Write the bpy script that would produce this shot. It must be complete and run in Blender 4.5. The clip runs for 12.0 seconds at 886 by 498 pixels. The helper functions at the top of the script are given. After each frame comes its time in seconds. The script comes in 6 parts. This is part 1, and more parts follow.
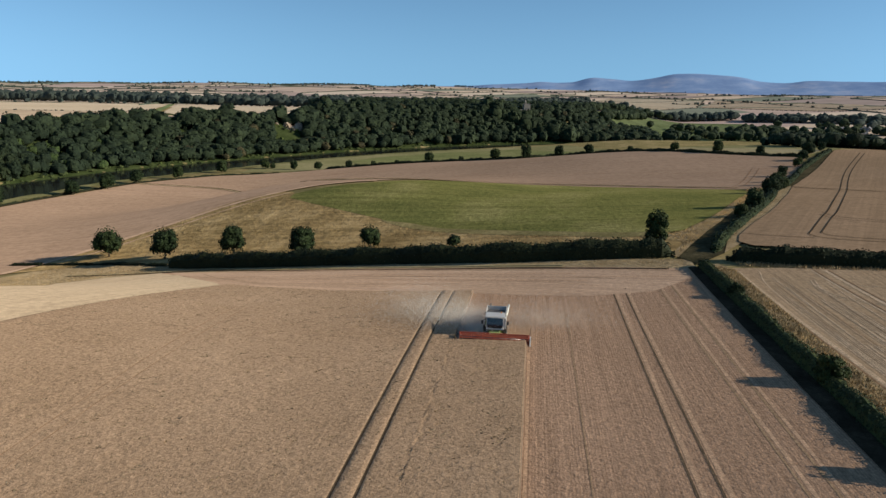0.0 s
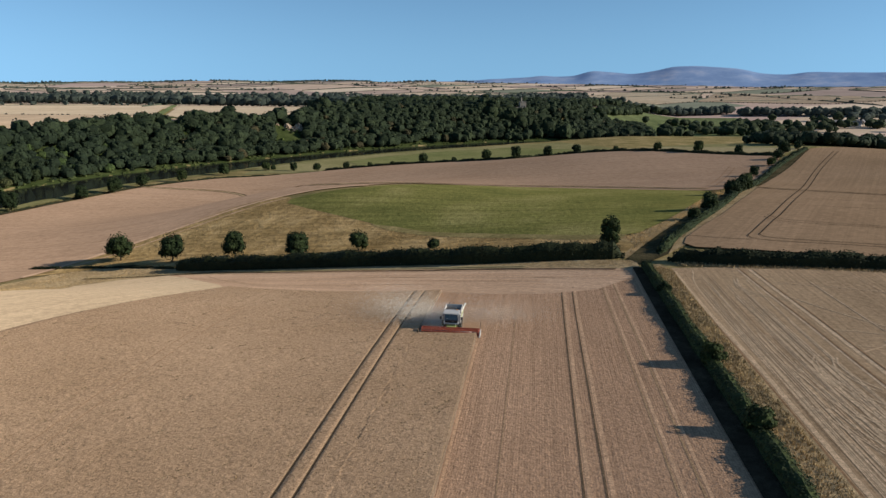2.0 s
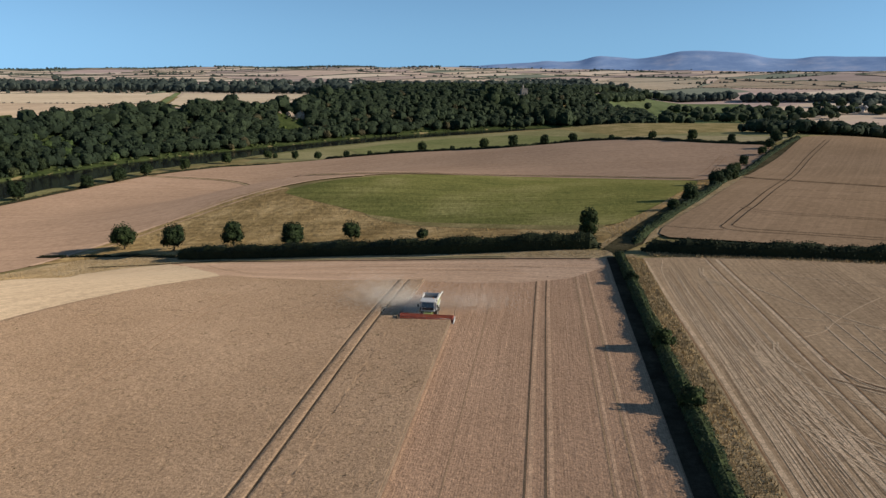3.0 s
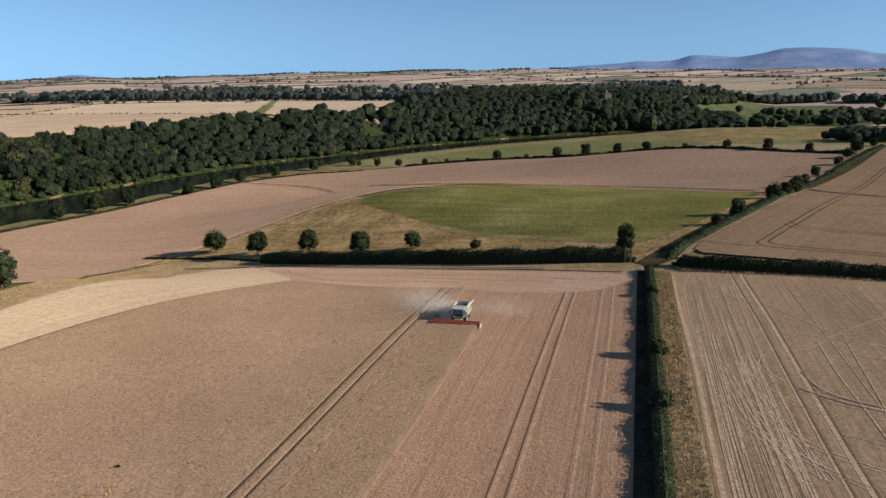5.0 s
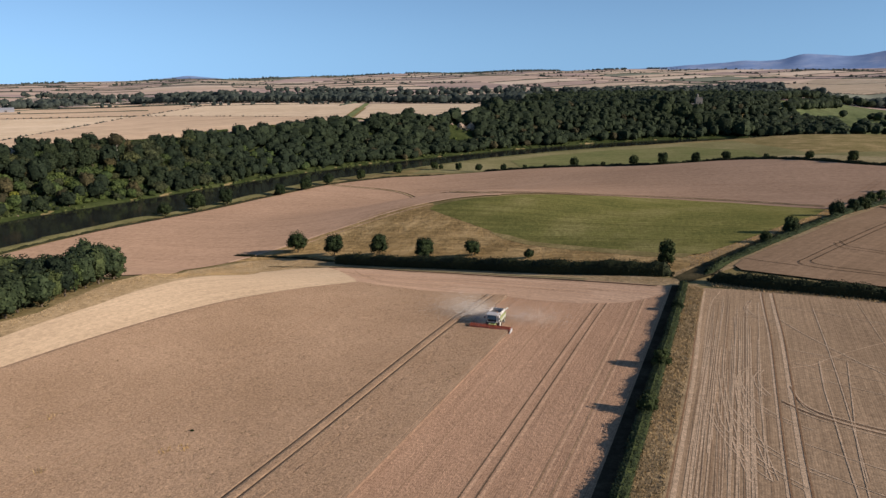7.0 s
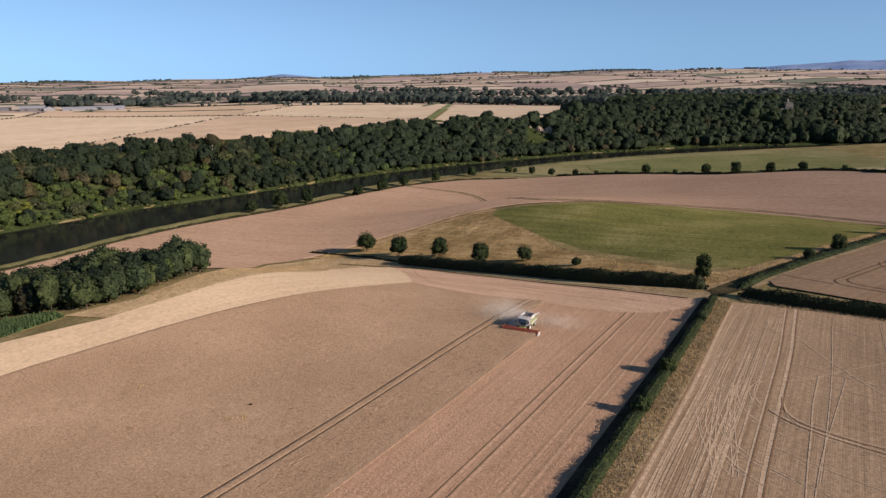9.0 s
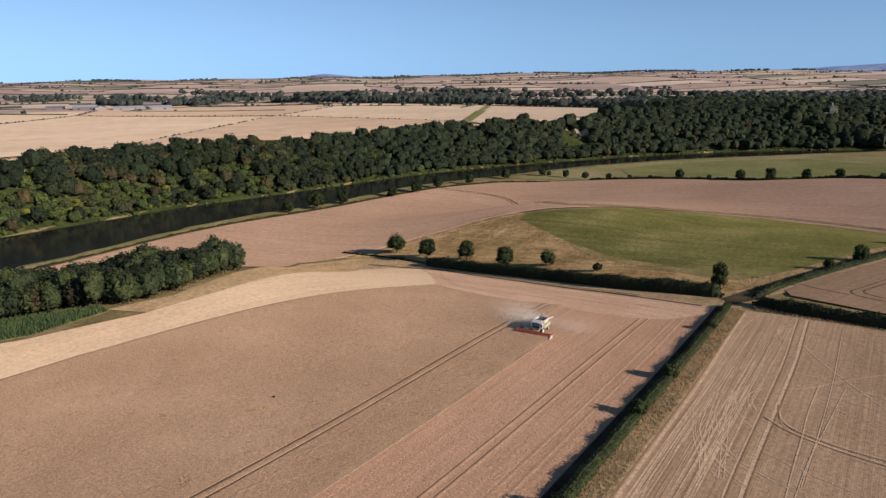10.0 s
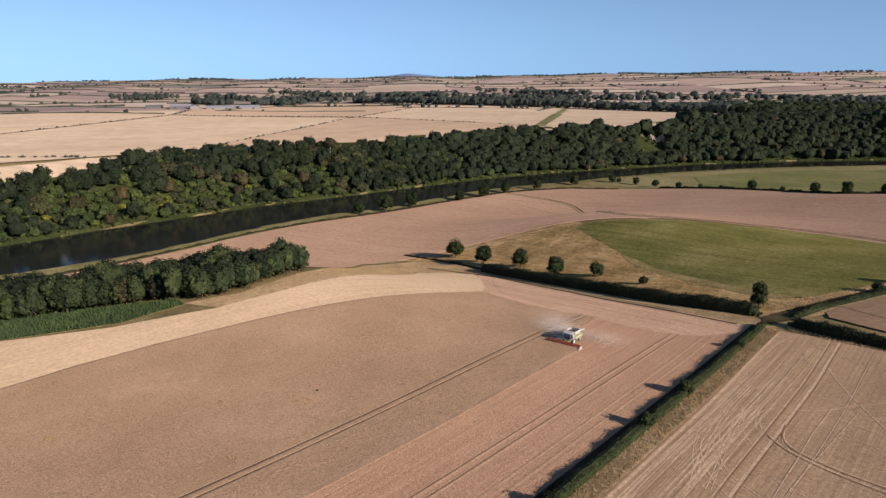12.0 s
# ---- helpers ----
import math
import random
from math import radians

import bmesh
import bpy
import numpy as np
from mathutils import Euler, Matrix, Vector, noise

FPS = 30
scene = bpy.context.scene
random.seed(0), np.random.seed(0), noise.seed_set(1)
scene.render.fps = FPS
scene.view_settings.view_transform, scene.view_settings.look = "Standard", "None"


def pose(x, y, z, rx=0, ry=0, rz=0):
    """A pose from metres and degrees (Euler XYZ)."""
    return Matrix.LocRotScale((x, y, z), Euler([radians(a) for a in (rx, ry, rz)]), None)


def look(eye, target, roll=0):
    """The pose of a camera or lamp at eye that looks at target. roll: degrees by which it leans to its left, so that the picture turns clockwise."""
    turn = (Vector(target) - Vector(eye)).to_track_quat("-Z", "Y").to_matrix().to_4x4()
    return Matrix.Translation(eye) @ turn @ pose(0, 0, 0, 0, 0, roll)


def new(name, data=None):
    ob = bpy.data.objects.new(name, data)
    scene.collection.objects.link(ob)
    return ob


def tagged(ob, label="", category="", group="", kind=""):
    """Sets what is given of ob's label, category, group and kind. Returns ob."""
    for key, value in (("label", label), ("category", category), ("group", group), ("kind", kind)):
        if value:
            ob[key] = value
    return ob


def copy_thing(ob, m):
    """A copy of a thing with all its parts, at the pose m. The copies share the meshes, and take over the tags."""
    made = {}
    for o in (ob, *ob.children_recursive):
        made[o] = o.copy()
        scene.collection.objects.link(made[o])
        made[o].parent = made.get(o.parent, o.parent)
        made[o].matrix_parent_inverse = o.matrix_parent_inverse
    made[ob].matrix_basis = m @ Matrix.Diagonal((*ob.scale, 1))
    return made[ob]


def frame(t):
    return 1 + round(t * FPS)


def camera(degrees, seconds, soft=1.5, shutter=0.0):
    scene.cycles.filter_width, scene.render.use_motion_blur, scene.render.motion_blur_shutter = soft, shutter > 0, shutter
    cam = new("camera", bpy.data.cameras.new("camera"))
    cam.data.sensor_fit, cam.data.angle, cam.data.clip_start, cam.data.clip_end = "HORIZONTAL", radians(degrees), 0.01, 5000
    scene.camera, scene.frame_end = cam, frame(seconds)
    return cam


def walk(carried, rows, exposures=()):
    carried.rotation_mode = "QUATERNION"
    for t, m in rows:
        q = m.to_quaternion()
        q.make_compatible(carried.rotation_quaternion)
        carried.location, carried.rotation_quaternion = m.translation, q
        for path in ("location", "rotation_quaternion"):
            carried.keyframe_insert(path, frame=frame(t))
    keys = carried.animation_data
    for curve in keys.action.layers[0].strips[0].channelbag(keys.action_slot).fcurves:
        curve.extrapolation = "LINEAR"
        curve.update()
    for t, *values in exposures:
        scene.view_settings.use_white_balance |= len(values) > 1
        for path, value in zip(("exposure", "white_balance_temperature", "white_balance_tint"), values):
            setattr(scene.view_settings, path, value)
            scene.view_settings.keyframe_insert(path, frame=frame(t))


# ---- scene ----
cam = camera(64.86, 12.0, 1.4)
PATH = [
    (0, look((0.00, 0.00, 35.00), (-12.43, 96.83, 13.32), 0.83)),
    (0.5, look((1.96, -5.03, 36.78), (-10.66, 91.81, 15.26), 0.62)),
    (1, look((4.22, -9.97, 38.60), (-8.50, 86.89, 17.24), 0.43)),
    (1.5, look((6.82, -14.67, 40.41), (-5.99, 82.21, 19.20), 0.23)),
    (2, look((9.76, -19.12, 42.15), (-3.14, 77.47, 19.68), 0.17)),
    (2.5, look((13.03, -23.30, 43.92), (-0.04, 72.85, 19.77), 0.16)),
    (3, look((16.56, -27.37, 45.66), (2.95, 68.63, 21.20), 0.02)),
    (5, look((32.26, -42.82, 53.06), (6.24, 50.67, 28.91), -0.91)),
    (5.5, look((36.51, -46.41, 54.93), (7.32, 46.15, 30.83), -0.99)),
    (6, look((40.95, -49.77, 56.83), (8.61, 41.74, 32.73), -1.04)),
    (6.5, look((45.37, -52.98, 58.68), (10.01, 37.41, 34.62), -1.05)),
    (7, look((49.78, -56.00, 60.51), (11.61, 33.25, 36.46), -0.99)),
    (9, look((68.65, -67.30, 67.73), (19.85, 16.57, 43.58), -0.77)),
    (9.5, look((73.50, -69.58, 69.56), (22.21, 12.80, 45.41), -0.67)),
    (10, look((78.11, -71.40, 71.37), (24.60, 9.56, 47.22), -0.58)),
    (10.5, look((82.62, -72.85, 73.14), (26.69, 6.45, 48.99), -0.46)),
    (11, look((86.88, -73.99, 74.93), (28.81, 3.74, 50.73), -0.45)),
    (11.5, look((91.16, -74.80, 76.77), (30.89, 1.22, 52.54), -0.33)),
    (12, look((95.43, -75.44, 78.60), (32.97, -1.20, 54.38), -0.31)),
]
walk(cam, PATH, exposures=((0, 0.26, 6280, 3), (6.5, 0.24, 6430, 13), (12, 0.26, 6600, 19)))

# ---- world and sun: late low sun from the right, clear sky ----
SUN_EL, SUN_AZ = 22.5, 91.0  # degrees above the horizon; clockwise from +y
world = bpy.data.worlds.new("clear_sky")
scene.world = world
world.use_nodes = True
wn = world.node_tree.nodes
sky = wn.new("ShaderNodeTexSky")
sky.sky_type = "NISHITA"
sky.sun_disc = False
sky.sun_elevation, sky.sun_rotation = radians(SUN_EL), radians(SUN_AZ)
sky.altitude, sky.air_density, sky.dust_density, sky.ozone_density = 3000, 0.7, 0.35, 2.0
wn["Background"].inputs["Strength"].default_value = 0.126
# the lowest few degrees keep one even blue, shaped to fit the camera's view
split, build = wn.new("ShaderNodeSeparateXYZ"), wn.new("ShaderNodeCombineXYZ")
square, root = wn.new("ShaderNodeMath"), wn.new("ShaderNodeMath")
square.operation, root.operation = "MULTIPLY_ADD", "SQRT"
square.inputs[2].default_value = 0.0121
unit = wn.new("ShaderNodeVectorMath")
unit.operation = "NORMALIZE"
wl = world.node_tree.links
wl.new(wn.new("ShaderNodeTexCoord").outputs["Generated"], split.inputs[0])
wl.new(split.outputs[2], square.inputs[0])
wl.new(split.outputs[2], square.inputs[1])
wl.new(square.outputs[0], root.inputs[0])
for k, out in enumerate((split.outputs[0], split.outputs[1], root.outputs[0])):
    wl.new(out, build.inputs[k])
wl.new(build.outputs[0], unit.inputs[0])
wl.new(unit.outputs[0], sky.inputs["Vector"])
tint = wn.new("ShaderNodeMix")
tint.data_type, tint.blend_type = "RGBA", "MULTIPLY"
tint.inputs["Factor"].default_value = 1.0
tint.inputs["B"].default_value = (0.945, 1.035, 0.94, 1)
world.node_tree.links.new(sky.outputs[0], tint.inputs["A"])
world.node_tree.links.new(tint.outputs["Result"], wn["Background"].inputs["Color"])

sun_data = bpy.data.lights.new("sun", "SUN")
sun_data.energy, sun_data.angle, sun_data.color = 5.0, radians(0.53), (1.0, 0.865, 0.74)
sun = new("sun", sun_data)
sun.matrix_world = look((math.sin(radians(SUN_AZ)) * 300, math.cos(radians(SUN_AZ)) * 300, math.tan(radians(SUN_EL)) * 300), (0, 0, 0))


# ---- materials ----
def material(name, rough=0.9, spec=0.1):
    m = bpy.data.materials.new(name)
    m.use_nodes = True
    b = m.node_tree.nodes["Principled BSDF"]
    b.inputs["Roughness"].default_value = rough
    b.inputs["Specular IOR Level"].default_value = spec
    return m, m.node_tree.nodes, m.node_tree.links, b


def noise_node(nt, lk, coords, scale, detail=4.0, rough=0.6):
    n = nt.new("ShaderNodeTexNoise")
    n.inputs["Scale"].default_value, n.inputs["Detail"].default_value, n.inputs["Roughness"].default_value = scale, detail, rough
    lk.new(coords, n.inputs["Vector"])
    return n.outputs["Fac"]


def ramp(nt, lk, fac, stops):
    r = nt.new("ShaderNodeValToRGB")
    els = r.color_ramp.elements
    while len(els) < len(stops):
        els.new(0.5)
    for e, (p, c) in zip(els, stops):
        e.position, e.color = p, (*c, 1)
    lk.new(fac, r.inputs["Fac"])
    return r.outputs["Color"]


def mix(nt, lk, fac, a, b, blend="MIX"):
    n = nt.new("ShaderNodeMix")
    n.data_type, n.blend_type = "RGBA", blend
    for sock, v in ((n.inputs["Factor"], fac), (n.inputs["A"], a), (n.inputs["B"], b)):
        if isinstance(v, (int, float)):
            sock.default_value = v
        elif isinstance(v, tuple):
            sock.default_value = (*v, 1)
        else:
            lk.new(v, sock)
    return n.outputs["Result"]


def scaled(nt, lk, vec, s, turn=0.0):
    """coordinates turned first, then scaled, so that streaks can run any way"""
    n = nt.new("ShaderNodeMapping")
    n.inputs["Rotation"].default_value = (0, 0, radians(turn))
    lk.new(vec, n.inputs["Vector"])
    k = nt.new("ShaderNodeMapping")
    k.inputs["Scale"].default_value = s
    lk.new(n.outputs["Vector"], k.inputs["Vector"])
    return k.outputs["Vector"]


def bump(nt, lk, bsdf, fac, strength, distance):
    n = nt.new("ShaderNodeBump")
    n.inputs["Strength"].default_value, n.inputs["Distance"].default_value = strength, distance
    lk.new(fac, n.inputs["Height"])
    lk.new(n.outputs["Normal"], bsdf.inputs["Normal"])


def land(name, dark, mid, light, patch=0.02, grain=1.2, rows=0.0, turn=0.0, row_mix=0.35, relief=0.5, depth=0.15, fine=6.0, soft=1.0, drill=0.0, matte=0.45):
    """ground cover: broad patches, grain, and long drill rows across the given turn"""
    m, nt, lk, b = material(name, 1.0, 0.0)
    b.inputs["Diffuse Roughness"].default_value = matte
    pos = nt.new("ShaderNodeNewGeometry").outputs["Position"]
    big = noise_node(nt, lk, pos, patch, 5, 0.6)
    small = noise_node(nt, lk, pos, grain, 4, 0.7)
    tiny = noise_node(nt, lk, pos, fine, 3, 0.7)
    col = ramp(nt, lk, big, [(0.3, dark), (0.5, mid), (0.7, light)])
    shade = ramp(nt, lk, small, [(0.28, (1 - 0.38 * soft,) * 3), (0.72, (1 + 0.28 * soft,) * 3)])
    col = mix(nt, lk, 1.0, col, shade, "MULTIPLY")
    shade = ramp(nt, lk, tiny, [(0.3, (1 - 0.28 * soft,) * 3), (0.7, (1 + 0.22 * soft,) * 3)])
    col = mix(nt, lk, 1.0, col, shade, "MULTIPLY")
    if rows:
        along = scaled(nt, lk, pos, (1.0, 0.012, 0.05), turn)
        streak = noise_node(nt, lk, along, 1.0 / rows, 3, 0.75)
        broad = noise_node(nt, lk, along, 0.22 / rows, 2, 0.5)
        lines = ramp(nt, lk, streak, [(0.32, (0.6, 0.6, 0.6)), (0.68, (1.35, 1.35, 1.35))])
        col = mix(nt, lk, row_mix, col, mix(nt, lk, 1.0, col, lines, "MULTIPLY"))
        lines = ramp(nt, lk, broad, [(0.35, (0.84, 0.84, 0.84)), (0.65, (1.14, 1.14, 1.14))])
        col = mix(nt, lk, row_mix * 0.7, col, mix(nt, lk, 1.0, col, lines, "MULTIPLY"))
    if drill:
        wave = nt.new("ShaderNodeTexWave")
        wave.inputs["Scale"].default_value = 0.314 / drill
        wave.inputs["Distortion"].default_value, wave.inputs["Detail"].default_value, wave.inputs["Detail Scale"].default_value = 4.0, 4.0, 2.5
        lk.new(scaled(nt, lk, pos, (1.0, 0.45, 0.0)), wave.inputs["Vector"])
        lines = ramp(nt, lk, wave.outputs["Fac"], [(0.15, (0.91, 0.905, 0.9)), (0.85, (1.06, 1.06, 1.06))])
        col = mix(nt, lk, 1.0, col, lines, "MULTIPLY")
    lk.new(col, b.inputs["Base Color"])
    bump(nt, lk, b, small, relief, depth)
    return m


def foliage(name, dark, mid, light, relief=0.0):
    """leaves: a tone for each clump, broad drifts over the stand, and, for crowns, the relief of leaf masses with
    shade put into their hollows
    """
    m, nt, lk, b = material(name, 0.8, 0.12)
    geo = nt.new("ShaderNodeNewGeometry")
    info = nt.new("ShaderNodeObjectInfo")
    per_leaf = ramp(nt, lk, geo.outputs["Random Per Island"], [(0.0, dark), (0.55, mid), (1.0, light)])
    big = noise_node(nt, lk, geo.outputs["Position"], 0.075, 3, 0.6)
    tone = ramp(nt, lk, big, [(0.3, (0.74, 0.77, 0.77)), (0.7, (1.26, 1.2, 1.06))])
    col = mix(nt, lk, 1.0, per_leaf, tone, "MULTIPLY")
    tree = ramp(nt, lk, info.outputs["Random"], [(0.0, (0.75, 0.8, 0.82)), (0.5, (1, 1, 1)), (1.0, (1.3, 1.22, 0.98))])
    col = mix(nt, lk, 1.0, col, tree, "MULTIPLY")
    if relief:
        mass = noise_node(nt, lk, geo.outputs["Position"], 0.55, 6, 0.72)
        # hollows darker and cooler, masses lighter and warmer: shading put into the colour
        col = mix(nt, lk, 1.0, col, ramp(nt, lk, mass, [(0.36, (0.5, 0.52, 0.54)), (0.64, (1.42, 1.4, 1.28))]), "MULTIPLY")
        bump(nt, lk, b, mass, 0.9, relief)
    lk.new(col, b.inputs["Base Color"])
    return m


def paint(name, col, rough=0.45, dirt=0.25, metal=0.0, spec=0.4):
    m, nt, lk, b = material(name, rough, spec)
    b.inputs["Metallic"].default_value = metal
    pos = nt.new("ShaderNodeTexCoord").outputs["Object"]
    n = noise_node(nt, lk, pos, 1.6, 6, 0.7)
    dusty = tuple(0.5 * c + 0.5 * d for c, d in zip(col, (0.33, 0.27, 0.2)))
    worn = ramp(nt, lk, n, [(0.35, col), (0.8, tuple(c + (d - c) * dirt * 2 for c, d in zip(col, dusty)))])
    lk.new(worn, b.inputs["Base Color"])
    return m


STUBBLE = land("cut_stubble", (0.425, 0.269, 0.17), (0.465, 0.296, 0.188), (0.505, 0.326, 0.21), 0.02, 1.8, rows=0.3, row_mix=0.42, relief=1.0, depth=0.18, fine=4.5, soft=0.85, drill=0.34, matte=0.7)
PALE = land("pale_straw_stubble", (0.525, 0.39, 0.25), (0.568, 0.424, 0.273), (0.612, 0.462, 0.3), 0.02, 0.7, rows=1.6, turn=18, row_mix=0.22, soft=0.6)
HEADLAND = land("dusty_headland", (0.485, 0.325, 0.214), (0.525, 0.352, 0.234), (0.57, 0.388, 0.262), 0.04, 1.0, rows=0.9, turn=105, row_mix=0.4, soft=0.6)
CROP = land("standing_barley", (0.36, 0.24, 0.146), (0.407, 0.275, 0.171), (0.464, 0.317, 0.2), 0.03, 1.9, rows=0, relief=0.8, depth=0.2, fine=4.4, soft=1.0, matte=0.4)
LEFT_CROP = land("ripe_wheat", (0.345, 0.23, 0.153), (0.378, 0.253, 0.169), (0.412, 0.278, 0.188), 0.012, 0.35, rows=2.2, turn=82, row_mix=0.26, relief=0.4, soft=0.55)
RIGHT_CROP = land("ripe_wheat_upper", (0.275, 0.185, 0.113), (0.308, 0.208, 0.128), (0.345, 0.233, 0.146), 0.02, 0.5, rows=1.4, turn=25, row_mix=0.25, soft=0.5, matte=0.15)
RIGHT_STUB = land("grey_stubble", (0.40, 0.277, 0.169), (0.445, 0.309, 0.189), (0.49, 0.345, 0.214), 0.03, 1.2, rows=0.6, row_mix=0.5, soft=0.85, drill=0.4)
MEADOW = land("mown_meadow", (0.15, 0.152, 0.047), (0.2, 0.19, 0.06), (0.275, 0.245, 0.093), 0.028, 0.5, rows=2.2, turn=100, row_mix=0.55, relief=1.0, depth=0.35, soft=0.9, matte=0.0)
ROUGH = land("rough_dry_grass", (0.23, 0.158, 0.07), (0.35, 0.243, 0.11), (0.5, 0.355, 0.175), 0.06, 0.3, rows=1.6, turn=105, row_mix=0.55, relief=1.0, depth=0.7)
VERGE = land("dry_verge_grass", (0.30, 0.218, 0.118), (0.39, 0.287, 0.162), (0.48, 0.36, 0.212), 0.08, 0.6, relief=1.0, depth=0.4)
PASTURE = land("river_pasture", (0.185, 0.172, 0.078), (0.235, 0.215, 0.1), (0.30, 0.262, 0.136), 0.018, 0.25, soft=0.6, matte=0.1)
PASTURE_GREEN = land("green_pasture", (0.15, 0.165, 0.066), (0.182, 0.188, 0.076), (0.225, 0.216, 0.096), 0.02, 0.2, rows=4.0, turn=85, row_mix=0.4, soft=0.6, matte=0.1)
PASTURE_PALE = land("parched_pasture", (0.30, 0.255, 0.13), (0.37, 0.305, 0.165), (0.44, 0.36, 0.21), 0.03, 0.3, rows=3.0, turn=70, row_mix=0.5, soft=0.5)
BANK = land("bank_grass", (0.115, 0.113, 0.048), (0.165, 0.154, 0.068), (0.225, 0.203, 0.1), 0.06, 0.5)
FAR_WHEAT = land("far_wheat", (0.455, 0.36, 0.25), (0.495, 0.392, 0.275), (0.535, 0.43, 0.31), 0.006, 0.06, rows=9, turn=35, row_mix=0.3, soft=0.4)
FAR_STUB = land("far_stubble", (0.40, 0.30, 0.205), (0.435, 0.328, 0.228), (0.475, 0.358, 0.25), 0.006, 0.06, rows=9, turn=20, row_mix=0.3, soft=0.4)
FAR_GREEN = land("far_green", (0.12, 0.152, 0.0638), (0.158, 0.184, 0.0825), (0.195, 0.216, 0.105), 0.006, 0.05)
# darker barley copy, shade between the stalks put into the colour
STALKS = land("self_shaded_stalks", (0.13, 0.092, 0.06), (0.16, 0.113, 0.073), (0.2, 0.142, 0.092), 0.1, 3.0)
# dark earth with the hedge's shade put into it; also used for dark strips
FOOT = land("dark_earth_with_hedge_shade", (0.042, 0.032, 0.022), (0.062, 0.047, 0.032), (0.095, 0.072, 0.047), 0.15, 0.8, relief=1.0, depth=0.4)
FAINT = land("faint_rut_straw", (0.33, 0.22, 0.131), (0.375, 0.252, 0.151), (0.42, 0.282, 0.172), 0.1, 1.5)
PALE_TRACK = land("pale_wheel_track", (0.56, 0.405, 0.262), (0.62, 0.45, 0.292), (0.685, 0.498, 0.326), 0.1, 1.5)
FRINGE = land("half_green_grass", (0.20, 0.165, 0.07), (0.26, 0.21, 0.09), (0.33, 0.26, 0.12), 0.08, 0.6, relief=0.8, depth=0.3)
# lane grass with the hedge's shadow over it put into the colour
LANE_SHADE_GRASS = land("lane_grass", (0.06, 0.052, 0.028), (0.09, 0.076, 0.042), (0.14, 0.115, 0.066), 0.12, 0.6, relief=1.0, depth=0.4)
# second darkened barley copy, self-shade of the cut face put into its colour
EDGE = land("self_shaded_edge", (0.16, 0.115, 0.08), (0.2, 0.144, 0.1), (0.25, 0.181, 0.126), 0.1, 3.0)
# soil darkened further: shade of deep ruts is put into this colour
SOIL = land("rut_soil_with_shade", (0.065, 0.046, 0.03), (0.095, 0.067, 0.044), (0.13, 0.093, 0.06), 0.1, 1.5)
# straw darkened for wheel ruts, the rut's shade put into the colour
RUT = land("rut_shade_straw", (0.264, 0.162, 0.0909), (0.311, 0.192, 0.11), (0.358, 0.223, 0.129), 0.1, 1.5)
STRAW = land("pale_straw_line", (0.50, 0.325, 0.205), (0.545, 0.355, 0.226), (0.59, 0.388, 0.25), 0.1, 1.5)
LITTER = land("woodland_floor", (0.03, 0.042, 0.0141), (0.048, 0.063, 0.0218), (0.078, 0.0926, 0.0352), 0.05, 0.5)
EARTH = land("bare_earth_scar", (0.30, 0.23, 0.17), (0.40, 0.31, 0.23), (0.50, 0.40, 0.30), 0.1, 0.6)

# hedge leaves in shaded and sunlit copies, light put into their colour
LEAF = foliage("hedge_leaves_shaded", (0.0145, 0.0195, 0.0095), (0.021, 0.027, 0.0135), (0.031, 0.039, 0.0185))
HEDGE_LIT = foliage("hedge_leaves_lit", (0.022, 0.031, 0.014), (0.03, 0.042, 0.019), (0.044, 0.06, 0.026))
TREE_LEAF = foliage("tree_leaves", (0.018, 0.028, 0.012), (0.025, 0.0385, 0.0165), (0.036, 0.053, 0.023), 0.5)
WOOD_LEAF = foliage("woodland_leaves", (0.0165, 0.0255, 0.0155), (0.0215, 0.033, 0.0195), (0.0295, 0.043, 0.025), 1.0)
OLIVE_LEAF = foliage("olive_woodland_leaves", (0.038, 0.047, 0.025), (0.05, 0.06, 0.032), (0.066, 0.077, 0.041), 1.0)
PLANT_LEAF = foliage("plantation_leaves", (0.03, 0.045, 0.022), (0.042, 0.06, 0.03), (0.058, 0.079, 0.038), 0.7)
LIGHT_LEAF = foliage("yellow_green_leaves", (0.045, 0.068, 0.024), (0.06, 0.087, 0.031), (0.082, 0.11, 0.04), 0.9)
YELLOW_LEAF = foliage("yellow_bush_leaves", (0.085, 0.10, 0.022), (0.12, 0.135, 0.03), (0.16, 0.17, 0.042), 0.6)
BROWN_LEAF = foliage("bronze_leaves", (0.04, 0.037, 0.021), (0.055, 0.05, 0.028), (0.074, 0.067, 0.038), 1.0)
# paler, bluer leaves: distance haze put into the base colour
FAR_LEAF = foliage("hazed_distant_trees", (0.034, 0.045, 0.042), (0.045, 0.058, 0.052), (0.058, 0.073, 0.061))
BANK_LEAF = foliage("bankside_scrub", (0.04, 0.058, 0.024), (0.06, 0.08, 0.032), (0.09, 0.11, 0.046))
MAIZE = foliage("maize_leaves", (0.045, 0.078, 0.033), (0.062, 0.104, 0.042), (0.09, 0.14, 0.06))
DRY = foliage("dry_grass_blades", (0.33, 0.238, 0.128), (0.40, 0.295, 0.164), (0.47, 0.35, 0.2))
HAY = foliage("verge_hay_blades", (0.23, 0.175, 0.1), (0.29, 0.222, 0.128), (0.37, 0.285, 0.17))
GOLD = foliage("golden_grass_blades", (0.30, 0.21, 0.10), (0.40, 0.285, 0.145), (0.50, 0.37, 0.20))
EARS = foliage("barley_heads", (0.255, 0.178, 0.102), (0.385, 0.27, 0.166), (0.53, 0.378, 0.242))
BARK = paint("bark", (0.11, 0.085, 0.06), 0.9, 0.2, spec=0.1)
PALE_BARK = paint("pale_bark", (0.36, 0.33, 0.28), 0.9, 0.2, spec=0.1)


